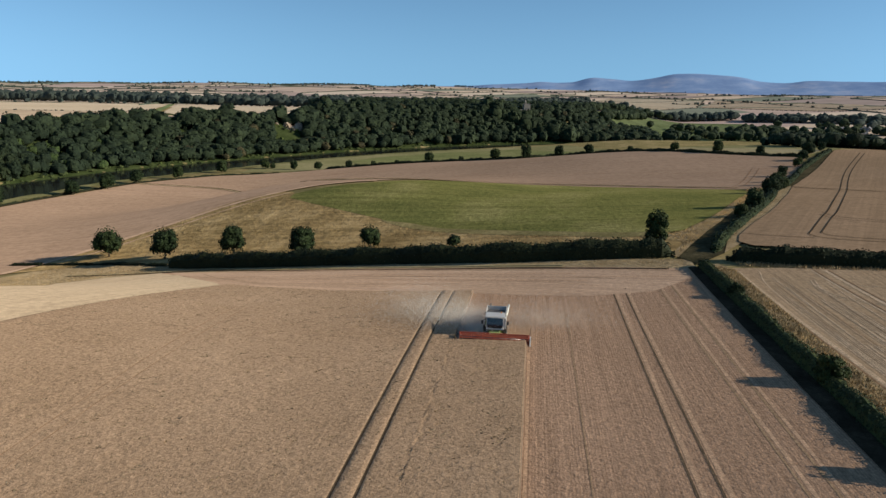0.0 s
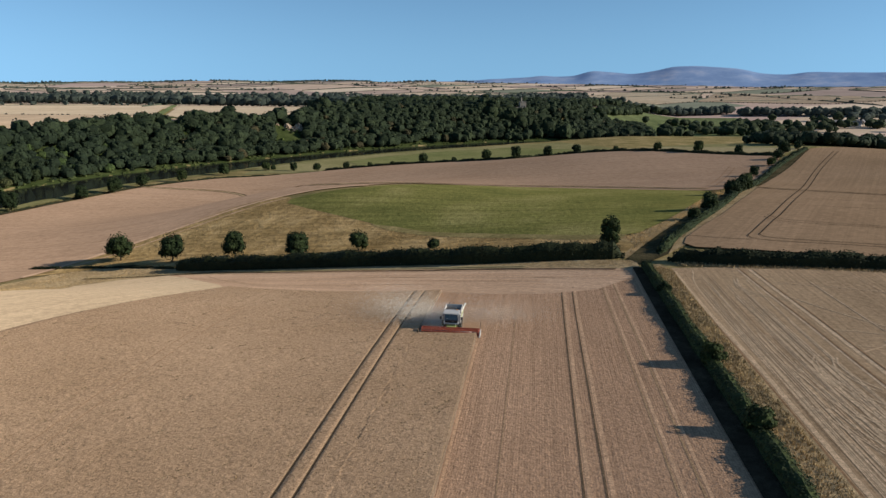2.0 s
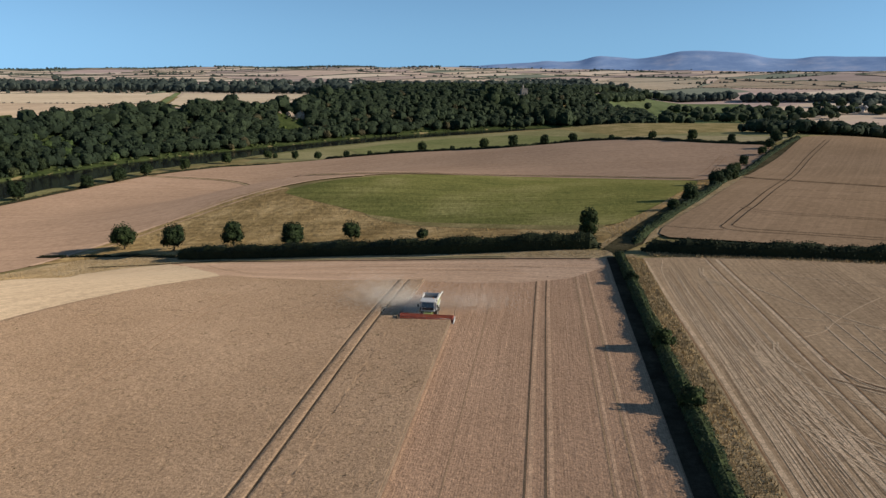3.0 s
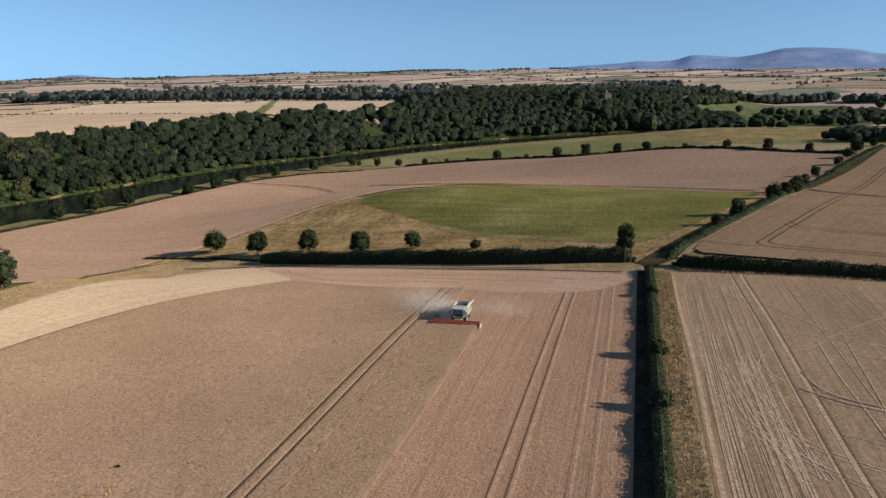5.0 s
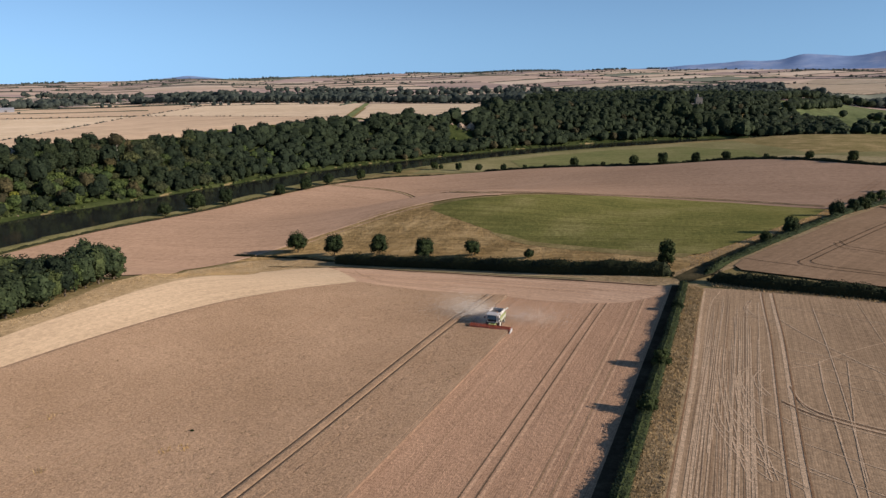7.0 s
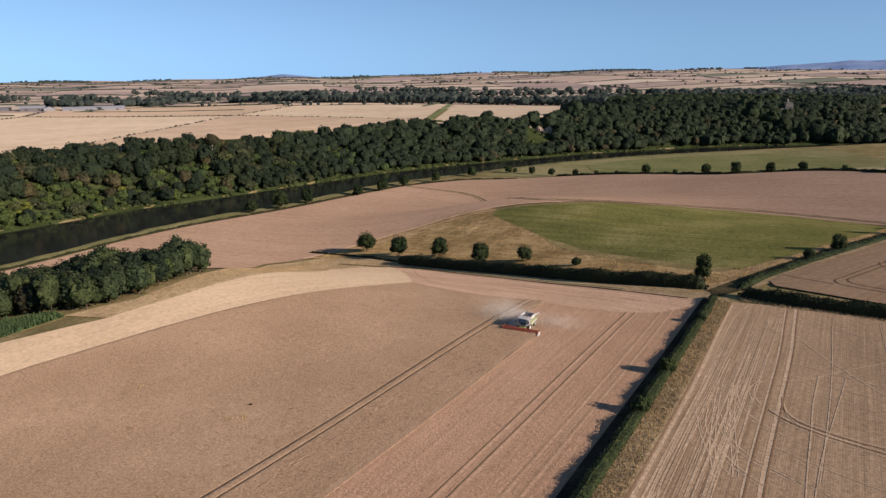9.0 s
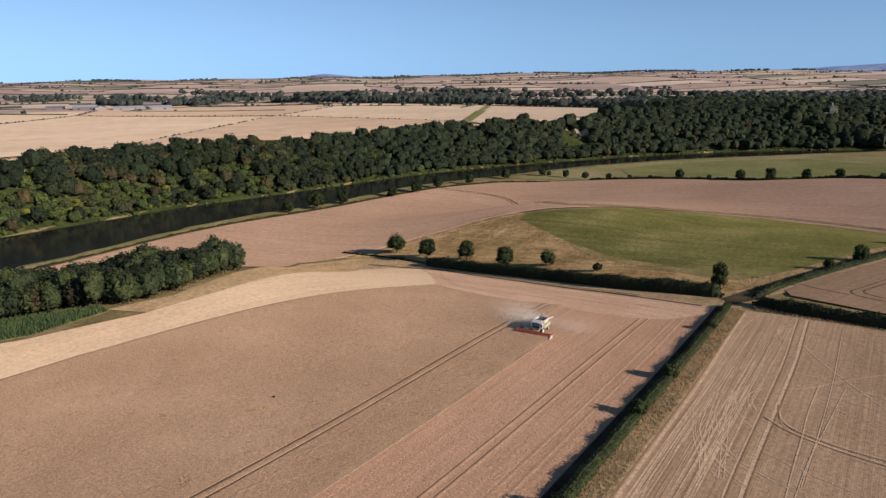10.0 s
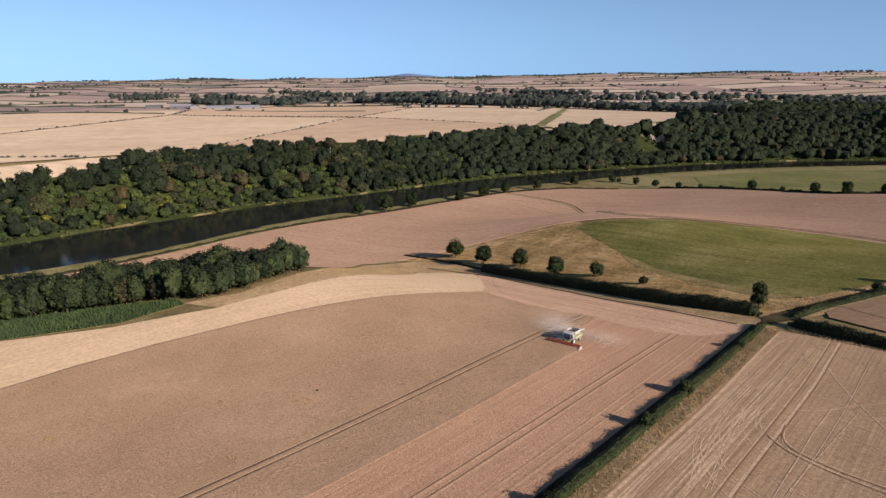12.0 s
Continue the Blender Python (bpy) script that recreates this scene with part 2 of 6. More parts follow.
LATTICE_TURN, LATTICE_U, LATTICE_V = 31.0, 330.0, 210.0  # distant fields: the turn of their grid, and their width and length


def farmland():
    """the sheet of land: grass nearby, a patchwork of fields with hedge lines further off"""
    m, nt, lk, b = material("land", 1.0, 0.0)
    pos = nt.new("ShaderNodeNewGeometry").outputs["Position"]
    flat = scaled(nt, lk, pos, (1, 1, 0))
    g1 = noise_node(nt, lk, pos, 0.05, 5, 0.6)
    grass = ramp(nt, lk, g1, [(0.3, (0.17, 0.145, 0.062)), (0.5, (0.25, 0.20, 0.09)), (0.7, (0.36, 0.275, 0.14))])
    g2 = noise_node(nt, lk, pos, 0.7, 4, 0.7)
    grass = mix(nt, lk, 1.0, grass, ramp(nt, lk, g2, [(0.3, (0.65, 0.65, 0.65)), (0.7, (1.3, 1.3, 1.3))]), "MULTIPLY")
    def calc(op, a, b=0.0, c=0.0):
        n = nt.new("ShaderNodeMath")
        n.operation = op
        for sock, v in zip(n.inputs, (a, b, c)):
            if isinstance(v, (int, float)):
                sock.default_value = v
            else:
                lk.new(v, sock)
        return n.outputs[0]
    sep = nt.new("ShaderNodeSeparateXYZ")
    lk.new(scaled(nt, lk, flat, (1, 1, 1), -LATTICE_TURN), sep.inputs[0])
    p, q = sep.outputs[0], sep.outputs[1]
    u = calc("ADD", calc("DIVIDE", p, LATTICE_U), calc("MULTIPLY", calc("SINE", calc("DIVIDE", q, 390.0)), 0.3))
    row = calc("FLOOR", u)
    v = calc("ADD", calc("ADD", calc("DIVIDE", q, LATTICE_V), calc("MULTIPLY", calc("SINE", calc("DIVIDE", p, 430.0)), 0.25)), calc("MULTIPLY", row, 0.37))
    ids = nt.new("ShaderNodeCombineXYZ")
    lk.new(row, ids.inputs[0])
    lk.new(calc("FLOOR", v), ids.inputs[1])
    lot = nt.new("ShaderNodeTexWhiteNoise")
    lot.noise_dimensions = "2D"
    lk.new(ids.outputs[0], lot.inputs["Vector"])
    # field colours shifted towards lilac, distance haze put into them
    fields = ramp(nt, lk, lot.outputs["Value"], [(0.0, (0.56, 0.435, 0.325)), (0.2, (0.43, 0.325, 0.27)), (0.36, (0.62, 0.5, 0.385)), (0.54, (0.35, 0.275, 0.24)), (0.66, (0.22, 0.232, 0.175)), (0.74, (0.54, 0.41, 0.32)), (0.9, (0.46, 0.345, 0.3))])
    fields.node.color_ramp.interpolation = "CONSTANT"
    g3 = noise_node(nt, lk, pos, 0.012, 5, 0.6)
    fields = mix(nt, lk, 1.0, fields, ramp(nt, lk, g3, [(0.3, (0.86, 0.86, 0.86)), (0.7, (1.12, 1.12, 1.12))]), "MULTIPLY")
    dist = nt.new("ShaderNodeVectorMath")
    dist.operation = "LENGTH"
    lk.new(flat, dist.inputs[0])
    away = nt.new("ShaderNodeMath")
    away.operation = "GREATER_THAN"
    away.inputs[1].default_value = 1180
    lk.new(dist.outputs["Value"], away.inputs[0])
    lk.new(mix(nt, lk, away.outputs[0], grass, fields), b.inputs["Base Color"])
    bump(nt, lk, b, g2, 0.5, 0.2)
    return m


def water():
    m, nt, lk, b = material("river_water", 0.1, 0.06)
    pos = nt.new("ShaderNodeNewGeometry").outputs["Position"]
    n = noise_node(nt, lk, pos, 0.35, 3, 0.6)
    lk.new(ramp(nt, lk, noise_node(nt, lk, pos, 0.03, 3, 0.6), [(0.3, (0.012, 0.014, 0.013)), (0.7, (0.022, 0.024, 0.02))]), b.inputs["Base Color"])
    bump(nt, lk, b, n, 0.25, 0.05)
    return m


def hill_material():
    m, nt, lk, b = material("haze_blue_hills", 1.0, 0.0)
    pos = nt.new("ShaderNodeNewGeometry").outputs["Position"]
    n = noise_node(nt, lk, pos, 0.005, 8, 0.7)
    # distance haze is put into these blue and lilac base colours
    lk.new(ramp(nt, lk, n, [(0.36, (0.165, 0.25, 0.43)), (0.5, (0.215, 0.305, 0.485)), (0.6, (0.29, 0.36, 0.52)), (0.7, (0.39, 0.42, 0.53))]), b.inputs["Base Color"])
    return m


# ---- lie of the land ----
def sstep(a, b, v):
    u = np.clip((v - a) / (b - a), 0, 1)
    return u * u * (3 - 2 * u)
RIVER = [(-401, -900), (-400, -450), (-399, -180), (-394, -30), (-393, 60), (-389.5, 150), (-384, 220), (-380, 284), (-365.5, 362), (-352, 450), (-334, 540), (-304, 620), (-262, 710), (-205, 805), (-125, 905), (-45, 980), (80, 1050), (300, 1075), (800, 1010), (2200, 1150)]
HALF = [40, 40, 40, 44.5, 45, 46.5, 45, 44, 39.5, 35, 34, 33, 28, 28, 29, 30, 30, 28, 27, 27]
CX = [-320, -240, -160, -80, 0, 80, 160, 240]
CY = [-40, 40, 120, 200, 280, 360, 440, 520, 600]
def river_dist(x, y):
    """distance from the water's edge, and the side: + on the near side"""
    x = np.asarray(x, float); y = np.asarray(y, float)
    best = np.full(x.shape, 1e9); side = np.ones(x.shape)
    for (ax, ay), (bx, by), ha, hb in zip(RIVER, RIVER[1:], HALF, HALF[1:]):
        dx, dy = bx - ax, by - ay
        u = np.clip(((x - ax) * dx + (y - ay) * dy) / (dx * dx + dy * dy), 0, 1)
        d = np.hypot(x - ax - u * dx, y - ay - u * dy) - (ha + u * (hb - ha))
        cr = dx * (y - ay) - dy * (x - ax)
        m = d < best
        best = np.where(m, d, best); side = np.where(m, np.where(cr > 0, -1, 1), side)
    return best, side
LIFT = [
    [0.5, -0.2, -2.2, 3.4, 4.4, -2.9, -0.3, 0.4],
    [-3.0, -3.2, 0.5, -5.2, -0.3, 4.2, 1.7, 0.8],
    [-9.0, -5.4, 20.7, 9.5, 0.9, -0.8, -0.5, 0.2],
    [1.6, 0.8, -19.1, -14.2, 3.4, 5.1, 2.1, 0.5],
    [0.6, 0.5, 5.3, 18.1, -0.4, 4.7, 1.9, 3.4],
    [1.6, -7.5, 3.0, 6.2, -4.1, 2.4, -1.0, 4.3],
    [6.6, -1.1, -4.6, -3.9, 5.1, 4.3, -0.4, 5.6],
    [2.6, 1.1, 5.1, 8.1, 4.6, 6.8, 5.7, 6.7],
    [2.5, 0.0, 0.6, 3.4, -2.9, 5.1, 6.1, 3.8],
]

def smin(a, b, k):
    h = np.clip(0.5 + 0.5 * (b - a) / k, 0, 1)
    return b + (a - b) * h - k * h * (1 - h)


def height(x, y):
    """height of the land"""
    x, y = np.asarray(x, float), np.asarray(y, float)
    d, side = river_dist(x, y)
    near = -3.80 + 0.0450 * np.clip(x, -320, 250) + -0.0440 * np.clip(y, -100, 620)
    for cy, row in zip(CY, LIFT):
        for cx, lift in zip(CX, row):
            near = near + lift * np.exp(-((x - cx) ** 2 + (y - cy) ** 2) / 9800)
    near = -smin(-near, 33.0 + 0 * x, 3)
    near = near + (-24 - near) * sstep(560, 760, y) * sstep(60, 200, x)
    r, az = np.hypot(x, y), np.degrees(np.arctan2(x, y))
    rim = np.interp(az, [-180, -75, -65, -56, -48, -42, -30, -22, -15, -11, -4, 10, 40, 90, 180], [40, 42, 52, 57, 63, 67, 74, 78, 82, 79, 74, 62, 62, 50, 40])
    far = 9 + (rim - 9) * sstep(1500, 4800, r)
    far = far + sstep(700, 2500, r) * (5 * np.sin(x / 310 + 1) * np.sin(y / 270) + 4 * np.sin((x + y) / 150))
    reach = np.interp(x, [-300, -180, 50, 300], [125, 85, 95, 900])
    slope = sstep(0.03, 1.0, d / reach)
    far = -33.5 + (far + 33.5) * slope
    land = np.where(side > 0, near, far)
    bed = -37.0
    bank = sstep(-2, 5, d)
    return bed + (land - bed) * bank
from mathutils.geometry import tessellate_polygon


def z_at(x, y):
    return float(height(np.array([x]), np.array([y]))[0])


def mesh_of(name, verts, faces, mats=(), smooth=False):
    me = bpy.data.meshes.new(name)
    verts = np.asarray(verts, np.float32)
    faces = np.asarray(faces, np.int32)
    k = faces.shape[1]
    me.vertices.add(len(verts))
    me.vertices.foreach_set("co", verts.ravel())
    me.loops.add(faces.size)
    me.loops.foreach_set("vertex_index", faces.ravel())
    me.polygons.add(len(faces))
    me.polygons.foreach_set("loop_start", np.arange(0, faces.size, k, dtype=np.int32))
    me.polygons.foreach_set("use_smooth", np.full(len(faces), smooth))
    for m in mats:
        me.materials.append(m)
    me.update()
    me.validate()
    return me


def part(name, bm, mat, parent, label="", smooth=False):
    """links a bmesh, or a ready mesh, as one mesh object under a thing or a part"""
    if isinstance(bm, bpy.types.Mesh):
        me = bm
    else:
        me = bpy.data.meshes.new(name)
        bm.to_mesh(me)
        bm.free()
        me.materials.append(mat)
        for p in me.polygons:
            p.use_smooth = smooth
    ob = new(name, me)
    ob.parent = parent
    return tagged(ob, label) if label else ob


def thing(name, label, category, group="", at=(0, 0, 0), turn=0.0):
    ob = new(name)
    ob.matrix_world = pose(*at, 0, 0, turn)
    return tagged(ob, label, category, group)


def structure(name, me, label, category="ground", kind="structure"):
    return tagged(new(name, me), label, category, "", kind)


def grid_faces(nx, ny):
    i, j = np.meshgrid(np.arange(nx - 1), np.arange(ny - 1), indexing="ij")
    a = (i * ny + j).ravel()
    return np.stack([a, a + ny, a + ny + 1, a + 1], 1)


def spread(lo, hi, step, reach, growth=1.22):
    """even steps from lo to hi, growing outwards to the reach on both sides"""
    mids = list(np.arange(lo, hi + 0.1, step))
    for sign, start in ((1, mids[-1]), (-1, mids[0])):
        v, s, out = start, step, []
        while abs(v) < reach:
            s = min(s * growth, 160)
            v += sign * s
            out.append(max(-reach, min(reach, v)))
        mids = mids + out if sign > 0 else out[::-1] + mids
    return np.array(mids)


def build_ground():
    xs, ys = spread(-480, 260, 7, 4850, 1.07), spread(-140, 1130, 8, 4850, 1.07)
    gx, gy = np.meshgrid(xs, ys, indexing="ij")
    gz = height(gx, gy) - 0.02
    verts = np.stack([gx.ravel(), gy.ravel(), gz.ravel()], 1)
    me = mesh_of("ground", verts, grid_faces(len(xs), len(ys)), [farmland()], True)
    structure("ground", me, "rolling farmland with dry grass and distant harvested fields")


def patch(name, outline, mat, label, lift=0.12, cell=7.0, category="field"):
    """a field laid over the land within an outline, its faces cut to a grid"""
    bm = bmesh.new()
    corners = [bm.verts.new((x, y, 0)) for x, y in outline]
    for tri in tessellate_polygon([[Vector((x, y, 0)) for x, y in outline]]):
        bm.faces.new([corners[i] for i in tri])
    xs, ys = [p[0] for p in outline], [p[1] for p in outline]
    for axis, lo, hi in ((0, min(xs), max(xs)), (1, min(ys), max(ys))):
        v = lo + cell
        while v < hi:
            co, no = [0, 0, 0], [0, 0, 0]
            co[axis], no[axis] = v, 1
            bmesh.ops.bisect_plane(bm, geom=bm.verts[:] + bm.edges[:] + bm.faces[:], dist=1e-4, plane_co=co, plane_no=no)
            v += cell
    co = np.array([v.co[:] for v in bm.verts])
    hs = height(co[:, 0], co[:, 1]) + lift
    for v, h in zip(bm.verts, hs):
        v.co.z = h
    for f in bm.faces:
        if f.normal.z < 0:
            f.normal_flip()
    me = bpy.data.meshes.new(name)
    bm.to_mesh(me)
    bm.free()
    me.materials.append(mat)
    me.polygons.foreach_set("use_smooth", np.full(len(me.polygons), True))
    return structure(name, me, label, category)


def curve_through(pts, step):
    """points every step metres along a smooth line through pts"""
    p = np.array(pts, float)
    if len(p) > 2:
        out = []
        q = np.vstack([2 * p[0] - p[1], p, 2 * p[-1] - p[-2]])
        for a, b, c, d in zip(q, q[1:], q[2:], q[3:]):
            for u in np.linspace(0, 1, 12, endpoint=False):
                out.append(0.5 * (2 * b + (c - a) * u + (2 * a - 5 * b + 4 * c - d) * u * u + (3 * b - a - 3 * c + d) * u ** 3))
        p = np.array(out + [p[-1]])
    s = np.r_[0, np.cumsum(np.hypot(*np.diff(p, axis=0).T))]
    k = np.linspace(0, s[-1], max(2, int(s[-1] / step) + 1))
    return np.stack([np.interp(k, s, p[:, 0]), np.interp(k, s, p[:, 1])], 1)


def ribbon_data(pts, width, lift, step=4.0, wobble=0.0):
    c = curve_through(pts, step)
    d = np.gradient(c, axis=0)
    n = np.stack([-d[:, 1], d[:, 0]], 1) / np.maximum(np.hypot(*d.T), 1e-6)[:, None]
    w = width * (1 + wobble * np.sin(np.arange(len(c)) * 1.7 + c[0, 0]))[:, None] / 2
    left, right = c + n * w, c - n * w
    v = np.empty((2 * len(c), 3))
    v[0::2, :2], v[1::2, :2] = left, right
    v[:, 2] = height(v[:, 0], v[:, 1]) + lift
    k = 2 * np.arange(len(c) - 1)
    return v, np.stack([k + 1, k + 3, k + 2, k], 1)


def joined(datas):
    vs, fs, off = [], [], 0
    for v, f in datas:
        vs.append(v)
        fs.append(f + off)
        off += len(v)
    return np.vstack(vs), np.vstack(fs)


def tracks(name, lines, mat, label, lift=0.2, step=4.0, kind="stuff"):
    v, f = joined([ribbon_data(p, w, lift + 0.0004 * k, step, 0.25 if step > 2 else 0.1) for k, (p, w) in enumerate(lines)])
    return structure(name, mesh_of(name, v, f, [mat], True), label, "wheel track", kind)


build_ground()

# water: one sheet between the banks
rv = curve_through(RIVER, 20)
hw = np.interp(np.linspace(0, 1, len(rv)), np.linspace(0, 1, len(HALF)), HALF) + 9
rd = np.gradient(rv, axis=0)
rn = np.stack([-rd[:, 1], rd[:, 0]], 1) / np.hypot(*rd.T)[:, None]
wv = np.empty((2 * len(rv), 3))
wv[0::2, :2], wv[1::2, :2], wv[:, 2] = rv + rn * hw[:, None], rv - rn * hw[:, None], -34.7
wk = 2 * np.arange(len(rv) - 1)
structure("water", mesh_of("water", wv, np.stack([wk + 1, wk + 3, wk + 2, wk], 1), [water()], True), "dark calm river reflecting the wooded bank", "river")

# ---- fields ----
CROP_EDGE = [(-118, -150), (-118, -60), (-116, -18), (-115.5, 3), (-110, 25), (-105, 38), (-95, 66), (-88, 87), (-82, 106), (-76, 126), (-70.5, 143), (-69.5, 146)]
PALE_OUT = [(-230, -150), (-200, -50), (-170, 0), (-141, 26), (-121, 55), (-116, 80), (-117, 105), (-124, 145), (-137, 175), (-143, 188), (-132, 197), (-114, 199)]
patch("harvested_field", [(36, -200), (36, 154), (10, 159.5), (-12, 165), (-54, 179), (-90, 194), (-116, 200), (-118, 150), (-112, 90), (-112, 30), (-116, -60), (-118, -200)], STUBBLE, "harvested barley stubble in fine drill rows", 0.12, 4)
patch("pale_headland", CROP_EDGE + [(-76, 156), (-92, 176), (-104, 190), (-114, 198)] + PALE_OUT[::-1], PALE, "pale straw-coloured cut headland strip", 0.2, 5)
patch("cut_headland", [(-76, 156), (-70.5, 146), (-66, 144), (-51, 138), (-37, 135), (-12, 134.5), (-2, 132), (12, 131), (24, 134), (33, 144), (34, 152.5), (10, 158.5), (-12, 164), (-54, 178), (-90, 193), (-112, 199), (-104, 190), (-92, 176)], HEADLAND, "pale dusty cut headland crossed by wheel marks", 0.145, 4)
patch("field_verge", PALE_OUT[4:] + [(-92, 191), (-54, 176.5), (-12, 163), (36, 152), (36, 161), (-10, 172), (-60, 188), (-100, 206), (-133, 220), (-169, 224), (-187, 190), (-168, 156), (-141, 116), (-130, 86), (-128, 70), (-139, 52)], VERGE, "rough strip of long dry grass along the field edge", 0.16, 4, "verge")
patch("hedge_verge", [(33.9, -200), (44.2, -200), (44.0, 60), (43.2, 150), (41, 156), (34.4, 153)], VERGE, "long dry grass verge beside the hedge", 0.18, 4, "verge")
# darkened strip laid where the hedge's shade falls
patch("hedge_foot", [(33.7, -200), (38.9, -200), (38.5, 153), (34.2, 153.5)], FOOT, "brown earth under the hedge, the hedge's shade put into its colour", 0.24, 3, "verge")
patch("far_stubble_field", [(43, -200), (210, -200), (210, 128), (150, 138), (93, 146), (60, 151), (43, 152)], RIGHT_STUB, "harvested stubble field crossed by curving wheel tracks", 0.12, 4)
patch("upper_wheat_field", [(53, 184), (51, 177), (53, 172), (62, 168.5), (75, 164), (94, 159), (150, 147), (240, 130), (330, 124), (330, 500), (215, 502), (195, 490), (160, 420), (133, 368), (116, 331), (93, 269), (77.5, 232), (70, 216), (60.5, 199)], RIGHT_CROP, "ripe wheat field on the rise beyond the hedge", 0.5, 7)
patch("riverside_wheat_field", [(-323, 60), (-323, 190), (-310, 275), (-299, 385), (-283, 462), (-266, 500), (-249, 529), (-206, 547), (-165, 553), (-112, 543), (-60, 529), (-10, 515), (34, 527), (75, 505), (126, 473), (166, 458), (150, 420), (128, 374), (108, 334), (92, 312), (88, 310), (45, 338), (12, 347), (-15, 344), (-42, 328), (-70, 308), (-92, 299), (-110, 294), (-127, 285), (-144, 270), (-161, 253), (-174, 230), (-182, 212), (-190, 190), (-172, 156), (-160, 135), (-200, 100), (-250, 40)], LEFT_CROP, "ripe wheat field sloping down to the river", 0.3, 7)
patch("rough_grass_slope", [(-180, 214), (-150, 224), (-118, 213), (-68, 193), (-13, 174), (34, 165), (38, 178), (36, 193), (20, 197), (-13, 215), (-43, 235), (-74, 261), (-98, 282), (-104, 290), (-112, 294), (-128, 286), (-145, 271), (-160, 254), (-172, 234)], ROUGH, "rough bleached grass on the side of the knoll", 0.3, 4)
patch("meadow", [(-101, 279), (-88, 268), (-74, 257.5), (-55, 243), (-43, 231), (-29, 220.5), (-13, 211.5), (8, 200.5), (22, 193), (33, 191), (41, 194), (50, 208), (58, 223), (68, 246), (82, 279), (88, 306), (72, 320), (48, 337), (15, 348), (-14, 344), (-45, 317), (-70, 301), (-88, 293), (-101, 285)], MEADOW, "mown green meadow on the rounded knoll", 0.36, 4)
patch("lane", [(34, 163), (37, 156), (45, 166), (51, 181), (58, 195.5), (67, 213), (75, 229.5), (87, 258), (99, 292), (115, 332), (162, 426), (198, 487), (190, 490), (150, 420), (128, 374), (108, 334), (94, 305), (88, 284), (76, 254), (64, 228), (55, 208), (47, 192), (40, 177)], LANE_SHADE_GRASS, "grassy farm lane between hedges, their shade put into its dark colour", 0.2, 4, "lane")
patch("wheat_bank", [(45, 166), (52, 177), (53.5, 185), (61, 200), (70.5, 217), (78, 233), (93.5, 270), (116, 331), (112, 331), (96, 292), (85, 259), (73, 230), (65, 213.5), (56, 195.5), (49.5, 181)], VERGE, "dry grass bank between the lane hedge and the wheat", 0.3, 4, "verge")
patch("lane_bank", [(33, 166), (38, 178), (36, 190), (41, 193.5), (50, 207.5), (58, 222.5), (68, 245.5), (82, 278.5), (88, 305), (94, 305), (88, 284), (76, 254), (64, 228), (55, 208), (47, 192), (40, 177), (34, 163)], VERGE, "long bleached grass on the bank of the lane", 0.32, 4, "verge")
patch("pasture", [(-246, 560), (-222, 575), (-165, 557), (-112, 547), (-60, 533), (-10, 519), (34, 531), (75, 509), (126, 477), (170, 462), (205, 505), (170, 640), (90, 850), (40, 950), (-25, 925), (-105, 868), (-175, 800), (-217, 745), (-258, 665)], PASTURE, "parched yellow-green river pasture", 0.25, 10)
patch("green_pasture_strip", [(-150, 625), (-60, 600), (30, 610), (90, 640), (60, 820), (-20, 880), (-100, 830), (-160, 750), (-185, 690)], PASTURE_GREEN, "greener grazed part of the river pasture", 0.5, 10)
patch("pasture_margin", [(-58, 537), (-10, 523), (34, 534), (75, 512), (126, 480), (170, 465), (190, 492), (130, 508), (80, 540), (36, 562), (-12, 550), (-56, 560)], PASTURE_PALE, "pale parched grass along the pasture hedge", 0.55, 8)
patch("maize_plot", [(-212, 12), (-166, 39), (-143, 54), (-136, 51), (-143, 28), (-170, 1), (-190, -25)], FRINGE, "weedy ground under a strip of green maize", 0.2, 4)



def beside_river(first, last, side, start, stop):
    """an outline along the water: from start to stop metres off its edge; side -1 is the far bank"""
    c = np.array(RIVER[first:last], float)
    h = np.array(HALF[first:last], float)
    d = np.gradient(c, axis=0)
    n = np.stack([d[:, 1], -d[:, 0]], 1) / np.hypot(*d.T)[:, None] * side
    stops = np.broadcast_to(stop, len(c))
    inner = c + n * (h + start)[:, None]
    outer = c + n * (h + stops)[:, None]
    return [tuple(v) for v in inner] + [tuple(v) for v in outer[::-1]]


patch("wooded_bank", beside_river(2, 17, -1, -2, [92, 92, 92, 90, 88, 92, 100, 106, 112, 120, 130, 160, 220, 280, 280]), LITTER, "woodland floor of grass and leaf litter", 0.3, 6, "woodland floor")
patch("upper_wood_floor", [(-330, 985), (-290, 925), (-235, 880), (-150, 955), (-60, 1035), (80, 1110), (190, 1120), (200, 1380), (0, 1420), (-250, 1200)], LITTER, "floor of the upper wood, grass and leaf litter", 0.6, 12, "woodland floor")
patch("river_bank", beside_river(3, 15, 1, 2, [24, 22, 19, 18, 17, 17, 16, 16, 15, 15, 15, 15]), BANK, "green and straw-coloured grass of the near river bank", 0.3, 6, "river bank")

# plateau fields beyond the river
patch("plateau_field_a", [(-560, 120), (-548, 200), (-534, 310), (-560, 345), (-690, 570), (-790, 745), (-1120, 600), (-890, 240), (-700, 60)], FAR_WHEAT, "pale ripe wheat field on the plateau", 0.8, 22)
patch("plateau_strip", [(-521, 30), (-520, 120), (-519, 180), (-516, 214), (-536, 226), (-545, 200), (-546, 120), (-548, 30)], FAR_WHEAT, "pale stubble strip above the wooded bank", 0.8, 10)
